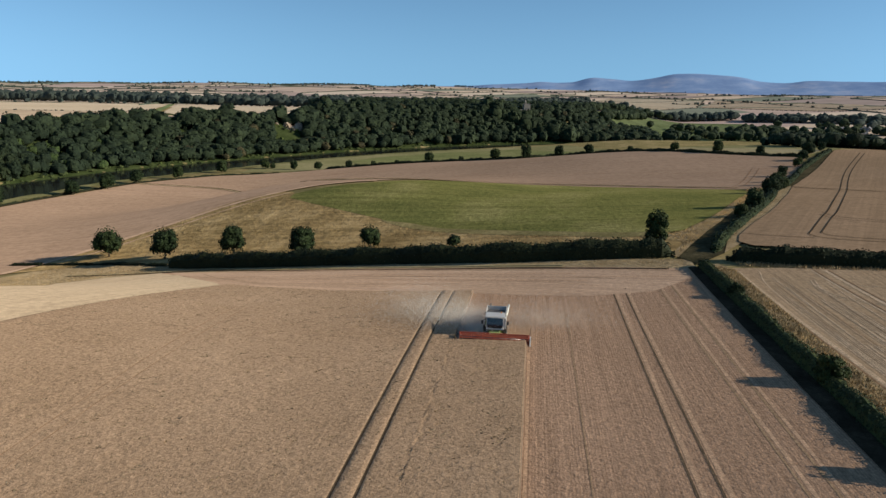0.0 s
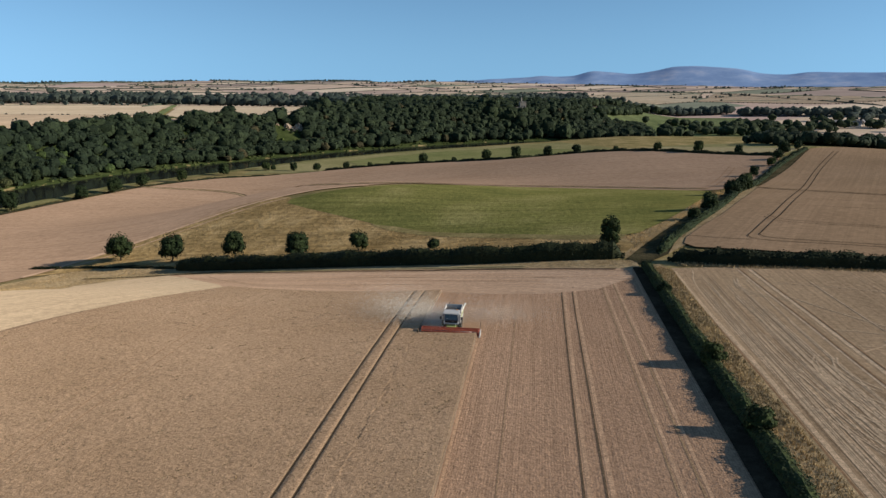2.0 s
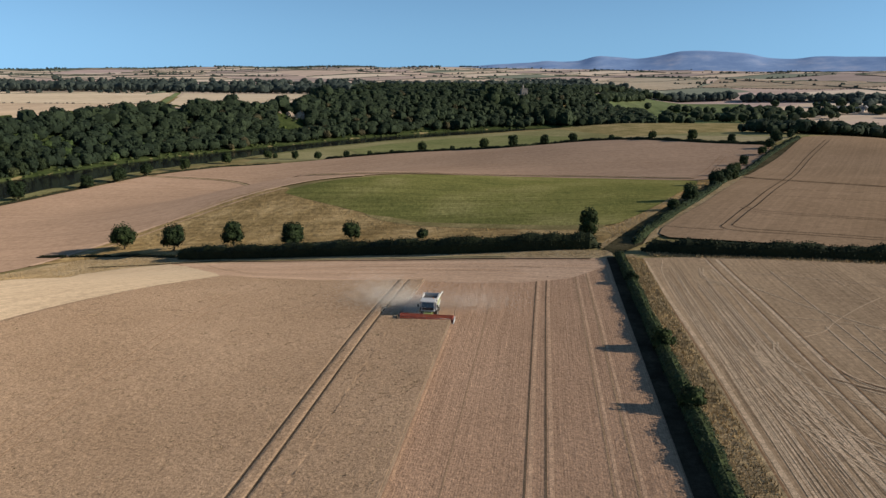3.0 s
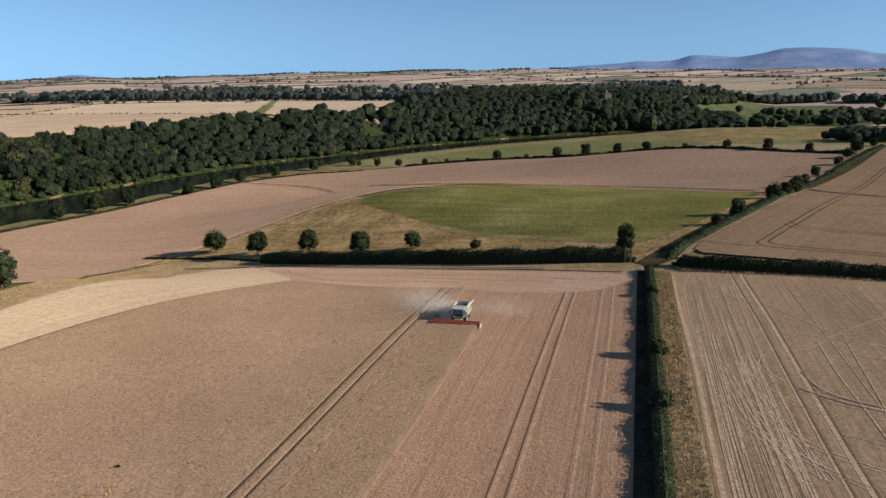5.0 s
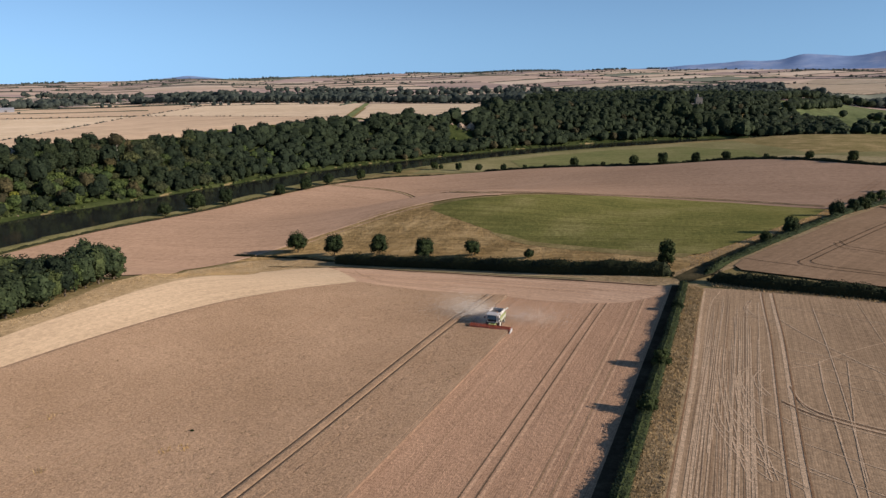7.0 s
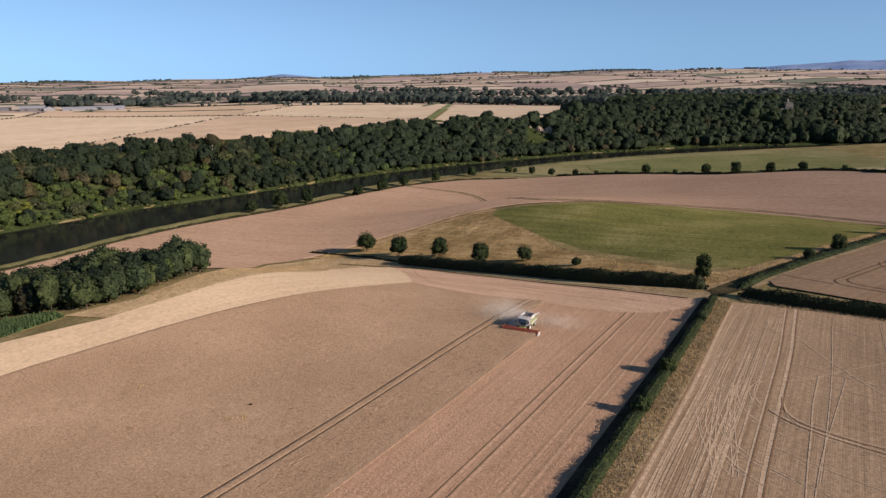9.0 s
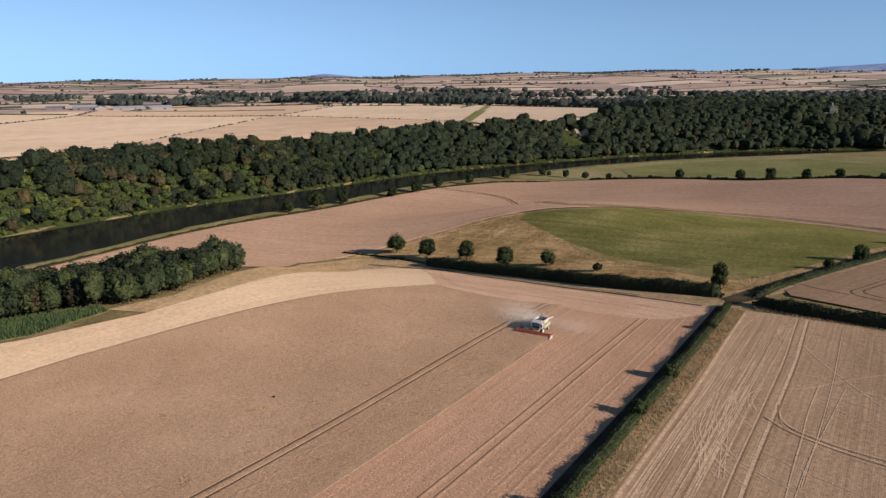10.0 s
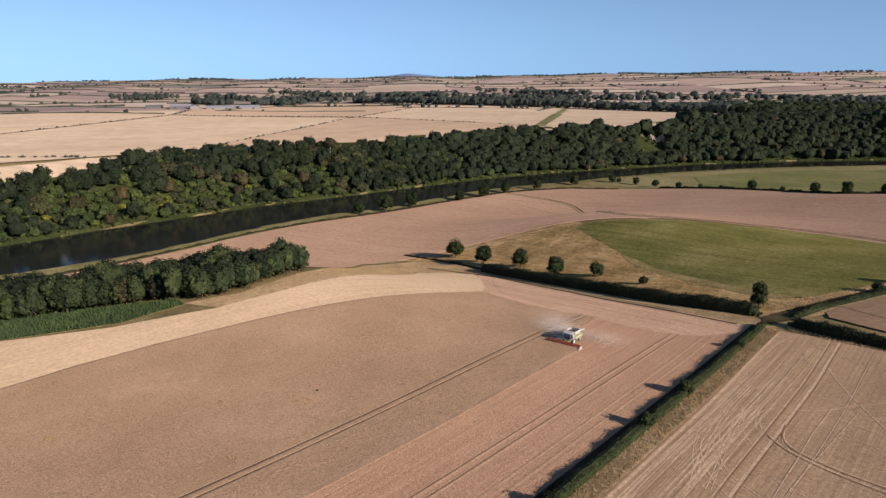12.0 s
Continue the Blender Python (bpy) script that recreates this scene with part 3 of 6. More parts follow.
patch("plateau_field_b", [(-900, 60), (-720, 60), (-896, 238), (-1126, 595), (-1260, 705), (-1420, 400), (-1500, 100)], FAR_WHEAT, "pale wheat field beyond a thin hedge", 0.8, 30)
patch("plateau_field_c", [(-512, 322), (-496, 440), (-446, 605), (-402, 700), (-396, 740), (-440, 762), (-795, 752), (-692, 575), (-563, 350)], FAR_STUB, "harvested field above the wooded bank", 0.8, 22)
patch("plateau_field_d", [(-470, 765), (-800, 758), (-960, 1120), (-700, 1200), (-655, 1195), (-440, 760)], FAR_WHEAT, "golden wheat field on the plateau", 0.8, 25)
patch("plateau_field_e", [(-392, 748), (-420, 753), (-633, 1195), (-360, 1205), (-235, 1200), (-245, 1080), (-290, 930), (-340, 840)], FAR_WHEAT, "golden wheat field above the river wood", 0.8, 25)
patch("grass_headland", [(-437, 758), (-424, 753), (-638, 1195), (-650, 1195)], FAR_GREEN, "green grass headland between two wheat fields", 1.0, 20, "verge")
patch("plateau_field_f", [(-805, 765), (-1130, 610), (-1255, 720), (-1400, 800), (-1300, 1150), (-965, 1125)], FAR_STUB, "brown harvested field on the plateau", 0.8, 30)
patch("far_pasture_bank", [(90, 1150), (330, 1140), (430, 1250), (420, 1500), (180, 1520), (100, 1330)], FAR_GREEN, "green hillside pasture", 0.8, 30)
patch("far_pasture_low", [(70, 1090), (420, 1110), (430, 1160), (120, 1150)], PASTURE_GREEN, "bright green waterside meadow", 1.2, 25)
patch("distant_field_a", [(165, 1650), (398, 1835), (560, 2500), (270, 2700), (120, 2200)], FAR_WHEAT, "golden field on the far rise", 1.0, 50)
patch("distant_field_b", [(405, 1840), (690, 1850), (1000, 2050), (1050, 2500), (600, 2500)], FAR_STUB, "stubble field on the far rise", 1.0, 50)

# ---- standing crop, cut up to the header, with wheel ruts pressed through it ----
RUTS = [-17.15, -14.8, -52.4, -50.2]
CUT_TO = 100.6  # the header's line


def build_crop():
    rng = np.random.default_rng(5)
    xs = set(np.round(np.arange(-122, -0.4, 0.7), 2)) | {-11.16, -11.1, -10.95, -0.16, -0.1, 0.08}
    for r in RUTS:
        xs = {x for x in xs if abs(x - r) > 0.34} | {r - 0.16, r - 0.1, r + 0.1, r + 0.16}
    xs = np.array(sorted(xs))
    ys = np.r_[np.arange(-150, -30, 8), np.arange(-30, CUT_TO - 0.3, 0.7), CUT_TO - 0.06, CUT_TO, CUT_TO + 0.08, np.arange(CUT_TO + 0.7, 165, 0.7)]
    ce = np.array(CROP_EDGE, float)
    gx, gy = np.meshgrid(xs, ys, indexing="ij")
    left = np.interp(gy, ce[:, 1], ce[:, 0])
    far = np.interp(gx, [-72, -66, -51, -37, -12], [149, 143.5, 137.5, 134.5, 134]) + 0.5 * np.sin(gx * 0.35)
    cut = (gx < left) | (gy > far) | ((gx > -11) & (gy > CUT_TO + 0.04)) | (gx > 0.05)
    rut = np.zeros_like(gx)
    for r, deep in zip(RUTS, (1, 1, 0.12, 0.12)):
        rut = np.maximum(rut, np.where(np.abs(gx - r) < 0.13, deep, 0))
    lump = 0.036 * rng.standard_normal(gx.shape)
    for r in RUTS:
        lump = np.where(np.abs(gx - r) < 0.6, 0.0, lump)
    lump = np.where(gx > -1.2, 0.0, lump)
    stand = np.clip(0.72 + np.clip(lump, -0.34, 0.34), 0.25, 1.1)
    stand = stand * np.clip(0.1 + (gx - left) / 3.0, 0.1, 1)
    stand = np.where(cut, 0.0, stand - 0.05 * rut)
    steep = np.where(cut & (gx > left), 9.0, rut)
    gz = height(gx, gy) + 0.13 + stand
    faces = grid_faces(len(xs), len(ys))
    flat = cut.ravel()
    faces = faces[~flat[faces].all(1)]
    verts = np.stack([gx.ravel(), gy.ravel(), gz.ravel()], 1)
    used = np.unique(faces)
    back = np.zeros(len(verts), int)
    back[used] = np.arange(len(used))
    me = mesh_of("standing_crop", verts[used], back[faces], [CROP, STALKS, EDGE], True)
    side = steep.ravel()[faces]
    # rut sides and cut faces take the two self-shaded copies
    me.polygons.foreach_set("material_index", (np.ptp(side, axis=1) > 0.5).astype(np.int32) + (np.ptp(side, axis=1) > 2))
    structure("standing_crop", me, "ripe standing barley not yet cut", "crop", "stuff")
    n = 230000
    p = np.column_stack([rng.uniform(-100, -0.5, n), rng.uniform(8, 140, n)])
    ok = (p[:, 0] > np.interp(p[:, 1], ce[:, 1], ce[:, 0]) + 2.8 + rng.normal(0, 0.4, n)) & ~((p[:, 0] > -11) & (p[:, 1] > CUT_TO - 0.4))
    ok &= p[:, 1] < np.interp(p[:, 0], [-72, -66, -51, -37, -12], [148, 142.5, 136.5, 133.5, 133])
    for r in RUTS:
        ok &= np.abs(p[:, 0] - r) > 0.28
    p = p[ok]
    n = len(p)
    a = rng.uniform(0, 6.28, n)
    w, h = rng.uniform(0.08, 0.2, n), rng.uniform(0.03, 0.115, n)
    g = height(p[:, 0], p[:, 1]) + 0.78
    side = np.column_stack([np.cos(a) * w, np.sin(a) * w])
    tip = p + rng.normal(0, 0.12, (n, 2))
    v = np.stack([np.column_stack([p - side, g]), np.column_stack([p + side, g]), np.column_stack([tip, g + h])], 1)
    structure("barley_ears", mesh_of("barley_ears", v.reshape(-1, 3), np.arange(3 * n).reshape(-1, 3), [EARS]), "nodding heads of the ripe barley", "crop", "stuff")


build_crop()

tracks("crop_tramline", [([(r, -60), (r, 60), (r, 133)], 0.3) for r in RUTS[:2]], SOIL, "wheel ruts through the standing barley, shade put into their soil colour", 0.815, 2.5)
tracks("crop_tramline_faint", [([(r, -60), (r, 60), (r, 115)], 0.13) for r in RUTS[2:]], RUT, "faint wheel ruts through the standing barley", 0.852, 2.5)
tracks("stubble_tramline", [([(15.9, -150), (15.9, 60), (16.2, 130), (16.8, 138)], 0.27), ([(18.3, -150), (18.3, 60), (18.5, 128), (19.2, 137)], 0.27)], STALKS, "dark wheel lines along the stubble", 0.142, 1.5)
tracks("stubble_faint_line", [([(6.6, -150), (6.6, 70), (6.9, 118)], 0.14), ([(28.6, -150), (28.4, 60), (27.9, 148)], 0.3), ([(25.9, -150), (25.7, 60), (25.2, 148)], 0.25)], FAINT, "faint wheel lines along the stubble", 0.142, 1.5)
tracks("stubble_straw_line", [([(0.4, -150), (0.4, 97)], 0.4), ([(16.5, -150), (16.5, 60), (16.8, 130), (17.4, 138)], 0.5), ([(18.95, -150), (18.95, 60), (19.1, 128), (19.8, 137)], 0.55), ([(26.5, -150), (26.3, 60), (25.8, 148)], 0.45), ([(29.2, -150), (29.0, 60), (28.4, 148)], 0.45)], STRAW, "pale straw lines left by the harvester", 0.135, 1.5)
tracks("headland_tracks", [([(-112, 178), (-90, 172), (-60, 162), (-30, 156), (0, 150), (18, 145)], 0.3), ([(-86, 186), (-54, 174), (-12, 160), (30, 152)], 0.3), ([(-105, 190), (-80, 170), (-62, 152), (-40, 147), (-15, 144)], 0.5), ([(-95, 188), (-75, 163), (-58, 148), (-30, 143)], 0.4)], FAINT, "curved wheel marks on the cut headland", 0.175, 2.0)
tracks("headland_straw", [([(-104, 186), (-84, 177), (-52, 164), (-14, 153), (16, 147), (30, 146)], 0.7), ([(-96, 182), (-76, 170), (-52, 158), (-24, 149), (0, 145), (14, 139)], 0.6), ([(-92, 190), (-60, 177), (-24, 164), (8, 156), (32, 151)], 0.8), ([(-88, 168), (-70, 158), (-50, 151), (-30, 146)], 0.6), ([(-110, 184), (-70, 170), (-30, 158.5), (10, 151)], 0.8), ([(-100, 172), (-60, 158), (-20, 150), (12, 144)], 0.9)], STRAW, "paler straw swaths along the cut headland", 0.175, 2.0)


VERGE_LINE = [(-152, 205), (-126, 201), (-99, 195.5), (-68, 181.5), (-27, 165.5), (-5, 159.8), (8, 156.8), (30, 152.2)]
tracks("verge_straw", [([(x, y + 3.2) for x, y in VERGE_LINE[2:-1]], 0.9), ([(x, y + 1.4) for x, y in VERGE_LINE[:-1]], 0.6)], PASTURE_PALE, "bleached grass strip along the foot of the hedge", 0.33, 2.0)
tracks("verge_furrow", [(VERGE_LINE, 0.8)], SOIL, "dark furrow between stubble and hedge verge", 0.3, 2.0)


def sweeping_tracks():
    rng = np.random.default_rng(11)
    pale, dark = [], []
    pale.append(([(44.9, -150), (44.8, 50), (44.6, 90), (43.7, 125), (43.5, 149)], 0.75))
    pale.append(([(46.3, -150), (46.2, 60), (45.6, 130), (47.6, 149)], 0.25))
    ruts = [([(44.0, -150), (44.0, 50), (43.8, 90), (43.0, 125), (42.8, 149)], 0.3)]
    # the main pair of wheel lines, each pale, its shaded side drawn as a dark line
    for x, w in ((-2.6, 0.5), (0.0, 0.85)):
        main = [(65.5 + x, -60), (63.4 + x, 20), (62.4 + x, 45), (62.1 + x, 80), (61.9 + x, 112), (61.1 + x, 134), (60.6 + x, 149)]
        pale.append((main, w))
        ruts.append(([(px + 0.5 * w + 0.16, py) for px, py in main], 0.3))
    for k in range(64):
        x0 = 46.0 + 12 * rng.random()
        bend, slant = rng.normal(0, 0.16), rng.normal(0, 0.22)
        lo, hi = rng.uniform(-80, 60), rng.uniform(85, 148)
        (dark if k % 3 == 0 else pale).append(([(x0 - slant + 0.6, lo), (x0 + bend, (lo + hi) / 2), (x0 + slant, hi)], rng.uniform(0.1, 0.24)))
    # turning loops
    for arc, n in (([(55, 93), (53.2, 89), (52.7, 84), (53.2, 77), (54.5, 67), (56, 58), (58, 46)], 2), ([(52.3, 98), (52.2, 89), (53.4, 80), (56, 73), (60, 68), (64, 65)], 2),
                   ([(57, 91.4), (56, 88), (55.9, 85.8), (56.4, 82), (58, 78)], 2), ([(49.2, 102), (49.2, 91), (50, 79), (51.1, 68.5), (52.7, 55.6), (55, 45)], 2),
                   ([(48.8, 72), (49.2, 67), (50.3, 61.5), (53.5, 55), (57.4, 49.5), (62, 45)], 2), ([(51.5, 70), (53.5, 63), (57, 56.5), (60.8, 52.4), (66, 49)], 2),
                   ([(51.8, 127), (52.3, 102), (52.3, 88), (52.8, 76), (53.8, 66)], 1), ([(46.6, 75), (50, 61), (53.6, 52), (58, 46)], 1), ([(47, 40), (48, 30), (51, 20), (56, 12)], 2), ([(55, 141), (54, 134), (56, 128), (61, 124)], 2)):
        for j in range(n):
            pale.append(([(x + 0.8 * j, y + 0.5 * j) for x, y in arc], rng.uniform(0.18, 0.28)))
        dark.append(([(x + 0.22, y) for x, y in arc], 0.09))
    for arc in ([(62.2, 84), (63.5, 77), (66, 73.2), (70, 70.8), (76, 68.6), (84, 67), (110, 62), (170, 50)], [(60.5, 76.2), (63, 73.6), (66, 71.2), (70, 69.3), (76, 67), (84, 65), (110, 60), (170, 48)]):
        ruts.append((arc, 0.26))
        pale.append(([(x + 0.1, y + 0.55) for x, y in arc], 0.34))
        pale.append(([(x + 0.3, y - 1.3) for x, y in arc], 0.22))
    for line in ([(62, 127), (66.5, 117.6), (72, 108), (77, 100), (84, 89), (100, 64)], [(63, 94.5), (67.3, 97.5), (72, 104), (83, 116), (100, 131)], [(68.5, 100), (68.1, 84), (68.4, 70), (68.7, 50), (70, 10)], [(70.6, 50), (71, 75), (71, 103), (70.2, 138)], [(73.8, 101), (72, 78), (70.6, 60), (70, 40)],
                 [(62, 106), (71, 103), (80, 99), (110, 84), (160, 60)], [(62, 98), (75, 93), (100, 82), (150, 58)], [(60, 138), (75, 133), (95, 124), (130, 104)], [(63, 60), (75, 54), (95, 47), (130, 40)], [(63, 52), (74, 46), (95, 38)], [(66, 90), (80, 84), (100, 77), (140, 66)]):
        pale.append((line, rng.uniform(0.16, 0.28)))
        if rng.random() < 0.2:
            dark.append(([(x + 0.25, y + 0.2) for x, y in line], 0.12))
    for x in (84, 112):
        pale.append(([(x + 4, -60), (x + 1, 60), (x - 3, 145)], 0.13))
    tracks("stubble_sweep_lines", pale, PALE_TRACK, "pale curving wheel tracks across the stubble", 0.142, 1.3)
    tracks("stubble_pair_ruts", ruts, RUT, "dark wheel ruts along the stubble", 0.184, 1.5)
    tracks("stubble_sweep_ruts", dark, FAINT, "darker curving ruts across the stubble", 0.135, 1.3)


sweeping_tracks()
tracks("upper_field_tramlines", [
    ([(204, 474), (163, 393), (118, 287), (90, 224), (81, 206), (72, 188), (69.5, 182.5), (72, 178), (80, 174.5), (92, 171), (120, 163), (190, 148)], 0.3),
    ([(206.5, 473), (165.5, 392), (120.5, 286.5), (92.3, 223), (83, 204.5), (75, 188.5), (73, 184), (75, 180.5), (82, 177), (93, 173.5), (121, 165.5), (190, 151)], 0.3),
    ([(52, 185), (54, 186), (60, 182.5), (69, 178.5)], 0.28)], SOIL, "dark tramlines curving through the ripe wheat", 0.62, 1.2)
tracks("upper_field_side_tramlines", [
    ([(84, 214), (85.5, 207), (90, 203), (101, 198), (130, 189), (200, 172)], 0.28), ([(82, 211), (83, 205), (87, 201), (100, 195.5), (130, 187), (200, 170)], 0.25),
    ([(95, 239), (97, 236), (103, 233), (116, 228), (150, 217), (220, 198)], 0.25),
    ([(104, 258), (108, 254), (130, 245), (170, 231), (230, 214)], 0.25)], SOIL, "thin tramlines branching across the ripe wheat", 0.62, 1.5)
tracks("upper_field_divide", [([(112, 322), (118, 305), (128, 288), (146, 268), (180, 240), (280, 170)], 1.5)], FOOT, "dark grassy strip across the wheat", 0.75)
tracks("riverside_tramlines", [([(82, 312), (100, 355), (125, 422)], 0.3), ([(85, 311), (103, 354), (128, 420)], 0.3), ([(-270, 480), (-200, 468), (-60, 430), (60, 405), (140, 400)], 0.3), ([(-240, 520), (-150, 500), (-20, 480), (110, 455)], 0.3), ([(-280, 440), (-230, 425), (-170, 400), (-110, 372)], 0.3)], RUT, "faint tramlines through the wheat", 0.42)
tracks("grass_divide", [([(-285, 467), (-205, 452), (-140, 370), (-97, 318), (-62, 318), (-36, 337), (-5, 353), (25, 354), (55, 343), (90, 321)], 2.4)], VERGE, "dry grass strip dividing the wheat", 0.55)
tracks("divide_ditch", [([(-285, 468.6), (-205, 453.6), (-139, 371.6), (-96, 319.6), (-62, 320), (-36, 339), (-5, 355), (25, 356), (55, 345), (90, 323)], 1.3)], FOOT, "dark overgrown ditch beside the grass strip", 0.6)
tracks("field_margin", [([(-324.5, 60), (-324.5, 190), (-311.5, 275), (-300.5, 385), (-284.5, 462), (-267, 502), (-250, 531)], 2.2)], FOOT, "dark margin along the river side of the wheat", 0.5)
tracks("knoll_path", [([(-182, 212), (-176, 229), (-161, 252), (-143, 269), (-126, 283), (-109, 292.5), (-92, 300), (-70, 307)], 2.4), ([(-172, 226), (-154, 249), (-136, 266), (-118, 280), (-104, 288)], 1.0)], HEADLAND, "pale worn path round the knoll", 0.42)
patch("meadow_fringe", [(-54, 240.5), (-43, 229), (-29, 218), (-13, 208.5), (8, 197.5), (22, 190), (35, 188), (38, 193), (25, 196), (8, 204), (-13, 215), (-29, 223), (-42, 234)], FRINGE, "grass half bleached along the edge of the meadow", 0.39, 4)


# ---- plants ----
def cube_ball(n=2):
    """quads of a rounded cube"""
    g = np.linspace(-1, 1, n + 1)
    vs, fs = [], []
    for axis in range(3):
        for s in (-1, 1):
            base = len(vs)
            for a in g:
                for b in g:
                    p = [0, 0, 0]
                    p[axis], p[(axis + 1) % 3], p[(axis + 2) % 3] = s, a * s, b
                    vs.append(np.array(p) / np.linalg.norm(p))
            for i in range(n):
                for j in range(n):
                    k = base + i * (n + 1) + j
                    fs.append((k, k + n + 1, k + n + 2, k + 1))
    return np.array(vs), np.array(fs)


BALLS = [cube_ball(1), cube_ball(2), cube_ball(3), cube_ball(4)]


def lumpy(rng, lobe, fine, rough=0.17):
    """one leafy mass: a ball pushed in and out over its whole skin"""
    v, f = BALLS[fine]
    k = rng.normal(0, 4.4, (5, 3))
    ph = rng.uniform(0, 6.28, 5)
    push = 1 + rough * np.sin(v @ k.T + ph).sum(1) * 0.5
    return lobe[:3] + v * push[:, None] * lobe[3:6], f


def leaves(rng, lobes, count, size, up=0.15, core=0.94, fine=1, loose=1.13):
    """a crown: leaf clusters set over the skin of several lobes, with a darker heart in each lobe"""
    lobes = np.array(lobes, float)
    area = lobes[:, 3] * lobes[:, 4] + lobes[:, 5] * lobes[:, 3]
    pick = rng.choice(len(lobes), count, p=area / area.sum())
    d = rng.standard_normal((count, 3))
    d[:, 2] += up * 2
    d /= np.linalg.norm(d, axis=1)[:, None]
    pos = lobes[pick, :3] + d * lobes[pick, 3:6] * rng.uniform(0.95, loose, count)[:, None]
    nrm = d + 0.3 * rng.standard_normal((count, 3))
    nrm /= np.linalg.norm(nrm, axis=1)[:, None]
    t = np.cross(nrm, rng.standard_normal((count, 3)))
    t /= np.linalg.norm(t, axis=1)[:, None]
    b = np.cross(nrm, t)
    s = size * rng.uniform(0.6, 1.35, count)[:, None]
    v = np.empty((count, 4, 3))
    v[:, 0], v[:, 1], v[:, 2], v[:, 3] = pos - t * s * 0.6, pos - b * s * 0.42 + nrm * s * 0.12, pos + t * s * 0.6, pos + b * s * 0.42 - nrm * s * 0.1
    data = [(v.reshape(-1, 3), np.arange(count * 4).reshape(-1, 4))]
    if core:
        for c in lobes:
            data.append(lumpy(rng, np.r_[c[:3], c[3:6] * core], fine))
    return joined(data)


def stem_data(pts, radii, sides=6):
    vs, fs = [], []
    for k, ((x, y, z), r) in enumerate(zip(pts, radii)):
        for i in range(sides):
            a = 2 * math.pi * i / sides
            vs.append((x + r * math.cos(a), y + r * math.sin(a), z))
        if k:
            o = (k - 1) * sides
            for i in range(sides):
                fs.append((o + i, o + (i + 1) % sides, o + sides + (i + 1) % sides, o + sides + i))
    return np.array(vs), np.array(fs)


def tree_parts(seed, tall, wide, stem, lobes_n, count, size, leaf, fine=2, bark=None, core=0.43, loose=1.13):
    """meshes of a trunk with limbs and of a crown"""
    rng = np.random.default_rng(seed)
    lobes = []
    body = tall - stem
    lobes.append((0, 0, stem + body * 0.5, wide * core, wide * core, body * (core + 0.05)))
    for k in range(lobes_n - 1):
        a = 2.4 * k + rng.uniform(0, 0.8)
        u = rng.uniform(0.18, 0.85)
        out = wide * 0.37 * math.sqrt(max(0.05, 1 - (2 * u - 0.95) ** 2)) * rng.uniform(0.75, 1.15)
        r = wide * rng.uniform(0.1, 0.17) * (1 if core > 0.4 else 1.15)
        lobes.append((out * math.cos(a), out * math.sin(a), stem + body * u, r, r, r * rng.uniform(0.8, 1.1)))
    v, f = leaves(rng, lobes, count, size, fine=fine, loose=loose)
    crown = mesh_of("crown", v, f, [leaf], True)
    lean = rng.normal(0, 0.03, 2) * tall
    stems = [stem_data([(0, 0, -0.6), (0, 0, stem * 0.5), (lean[0] * 0.5, lean[1] * 0.5, stem + body * 0.35), (lean[0], lean[1], stem + body * 0.75)], [0.035 * tall, 0.026 * tall, 0.016 * tall, 0.004 * tall])]
    for k in range(3):
        a, u = 2.1 * k + rng.uniform(0, 0.6), 0.1 + 0.09 * k
        z0 = stem + body * u
        rr = wide * 0.33
        stems.append(stem_data([(0, 0, z0 - 0.1 * body), (rr * 0.5 * math.cos(a), rr * 0.5 * math.sin(a), z0 + 0.06 * body), (rr * math.cos(a), rr * math.sin(a), z0 + 0.2 * body)], [0.014 * tall, 0.009 * tall, 0.003 * tall], 4))
    v, f = joined(stems)
    return mesh_of("trunk", v, f, [bark or BARK], True), crown


def tree_thing(name, meshes, label, category, group, at, turn=0.0, scale=1.0):
    ob = thing(name, label, category, group)
    ob.matrix_world = pose(*at, 0, 0, turn) @ Matrix.Scale(scale, 4)
    part("trunk", meshes[0], None, ob)
    part("crown", meshes[1], None, ob)
    return ob


ROUND = [tree_parts(20 + k, 7.7, 6.3, 0.8, 22, 2100, 0.44, TREE_LEAF, core=0.35, loose=1.55) for k in range(4)]
TALL = tree_parts(31, 9.6, 5.6, 0.9, 18, 2300, 0.44, TREE_LEAF, core=0.37, loose=1.4)
BUSH = [tree_parts(40 + k, 4.0, 4.1, 0.3, 13, 900, 0.36, TREE_LEAF, core=0.34, loose=1.45) for k in range(3)]

# hedgerow trees: place, mesh, height scale
ROW = [(-153, 231, 0, 1.28), (-126, 222, 1, 1.25), (-99, 218, 2, 1.12), (-71, 206, 3, 1.08), (-49, 205.5, 0, 0.86)]
for k, (x, y, m, s) in enumerate(ROW):
    tree_thing("hedgerow_tree", ROUND[m], "round dark green hedgerow tree in the rough grass", "tree", "trees along the field hedge", (x, y, z_at(x, y)), 70 * k, s * 1.12)
tree_thing("hedgerow_bush", BUSH[0], "small dark hawthorn bush by the hedge", "bush", "", (-22, 196, z_at(-22, 196)), 0, 0.95)
tree_thing("hedgerow_tree", TALL, "tall narrow dark green tree at the field corner", "tree", "", (30.5, 173.5, z_at(30.5, 173.5)), 40, 1.02)
LANE = [(60.5, 211, 1, 0.6), (69.5, 229, 3, 0.85), (89.5, 278, 0, 0.95), (98, 297, 2, 0.8), (104, 311, 0, 0.9), (111, 338, 1, 0.85), (118, 357, 3, 0.7), (129, 385, 2, 0.8), (150, 424, 0, 0.8), (160, 446, 1, 0.9), (171, 470, 3, 1.0), (186, 488, 2, 0.8)]
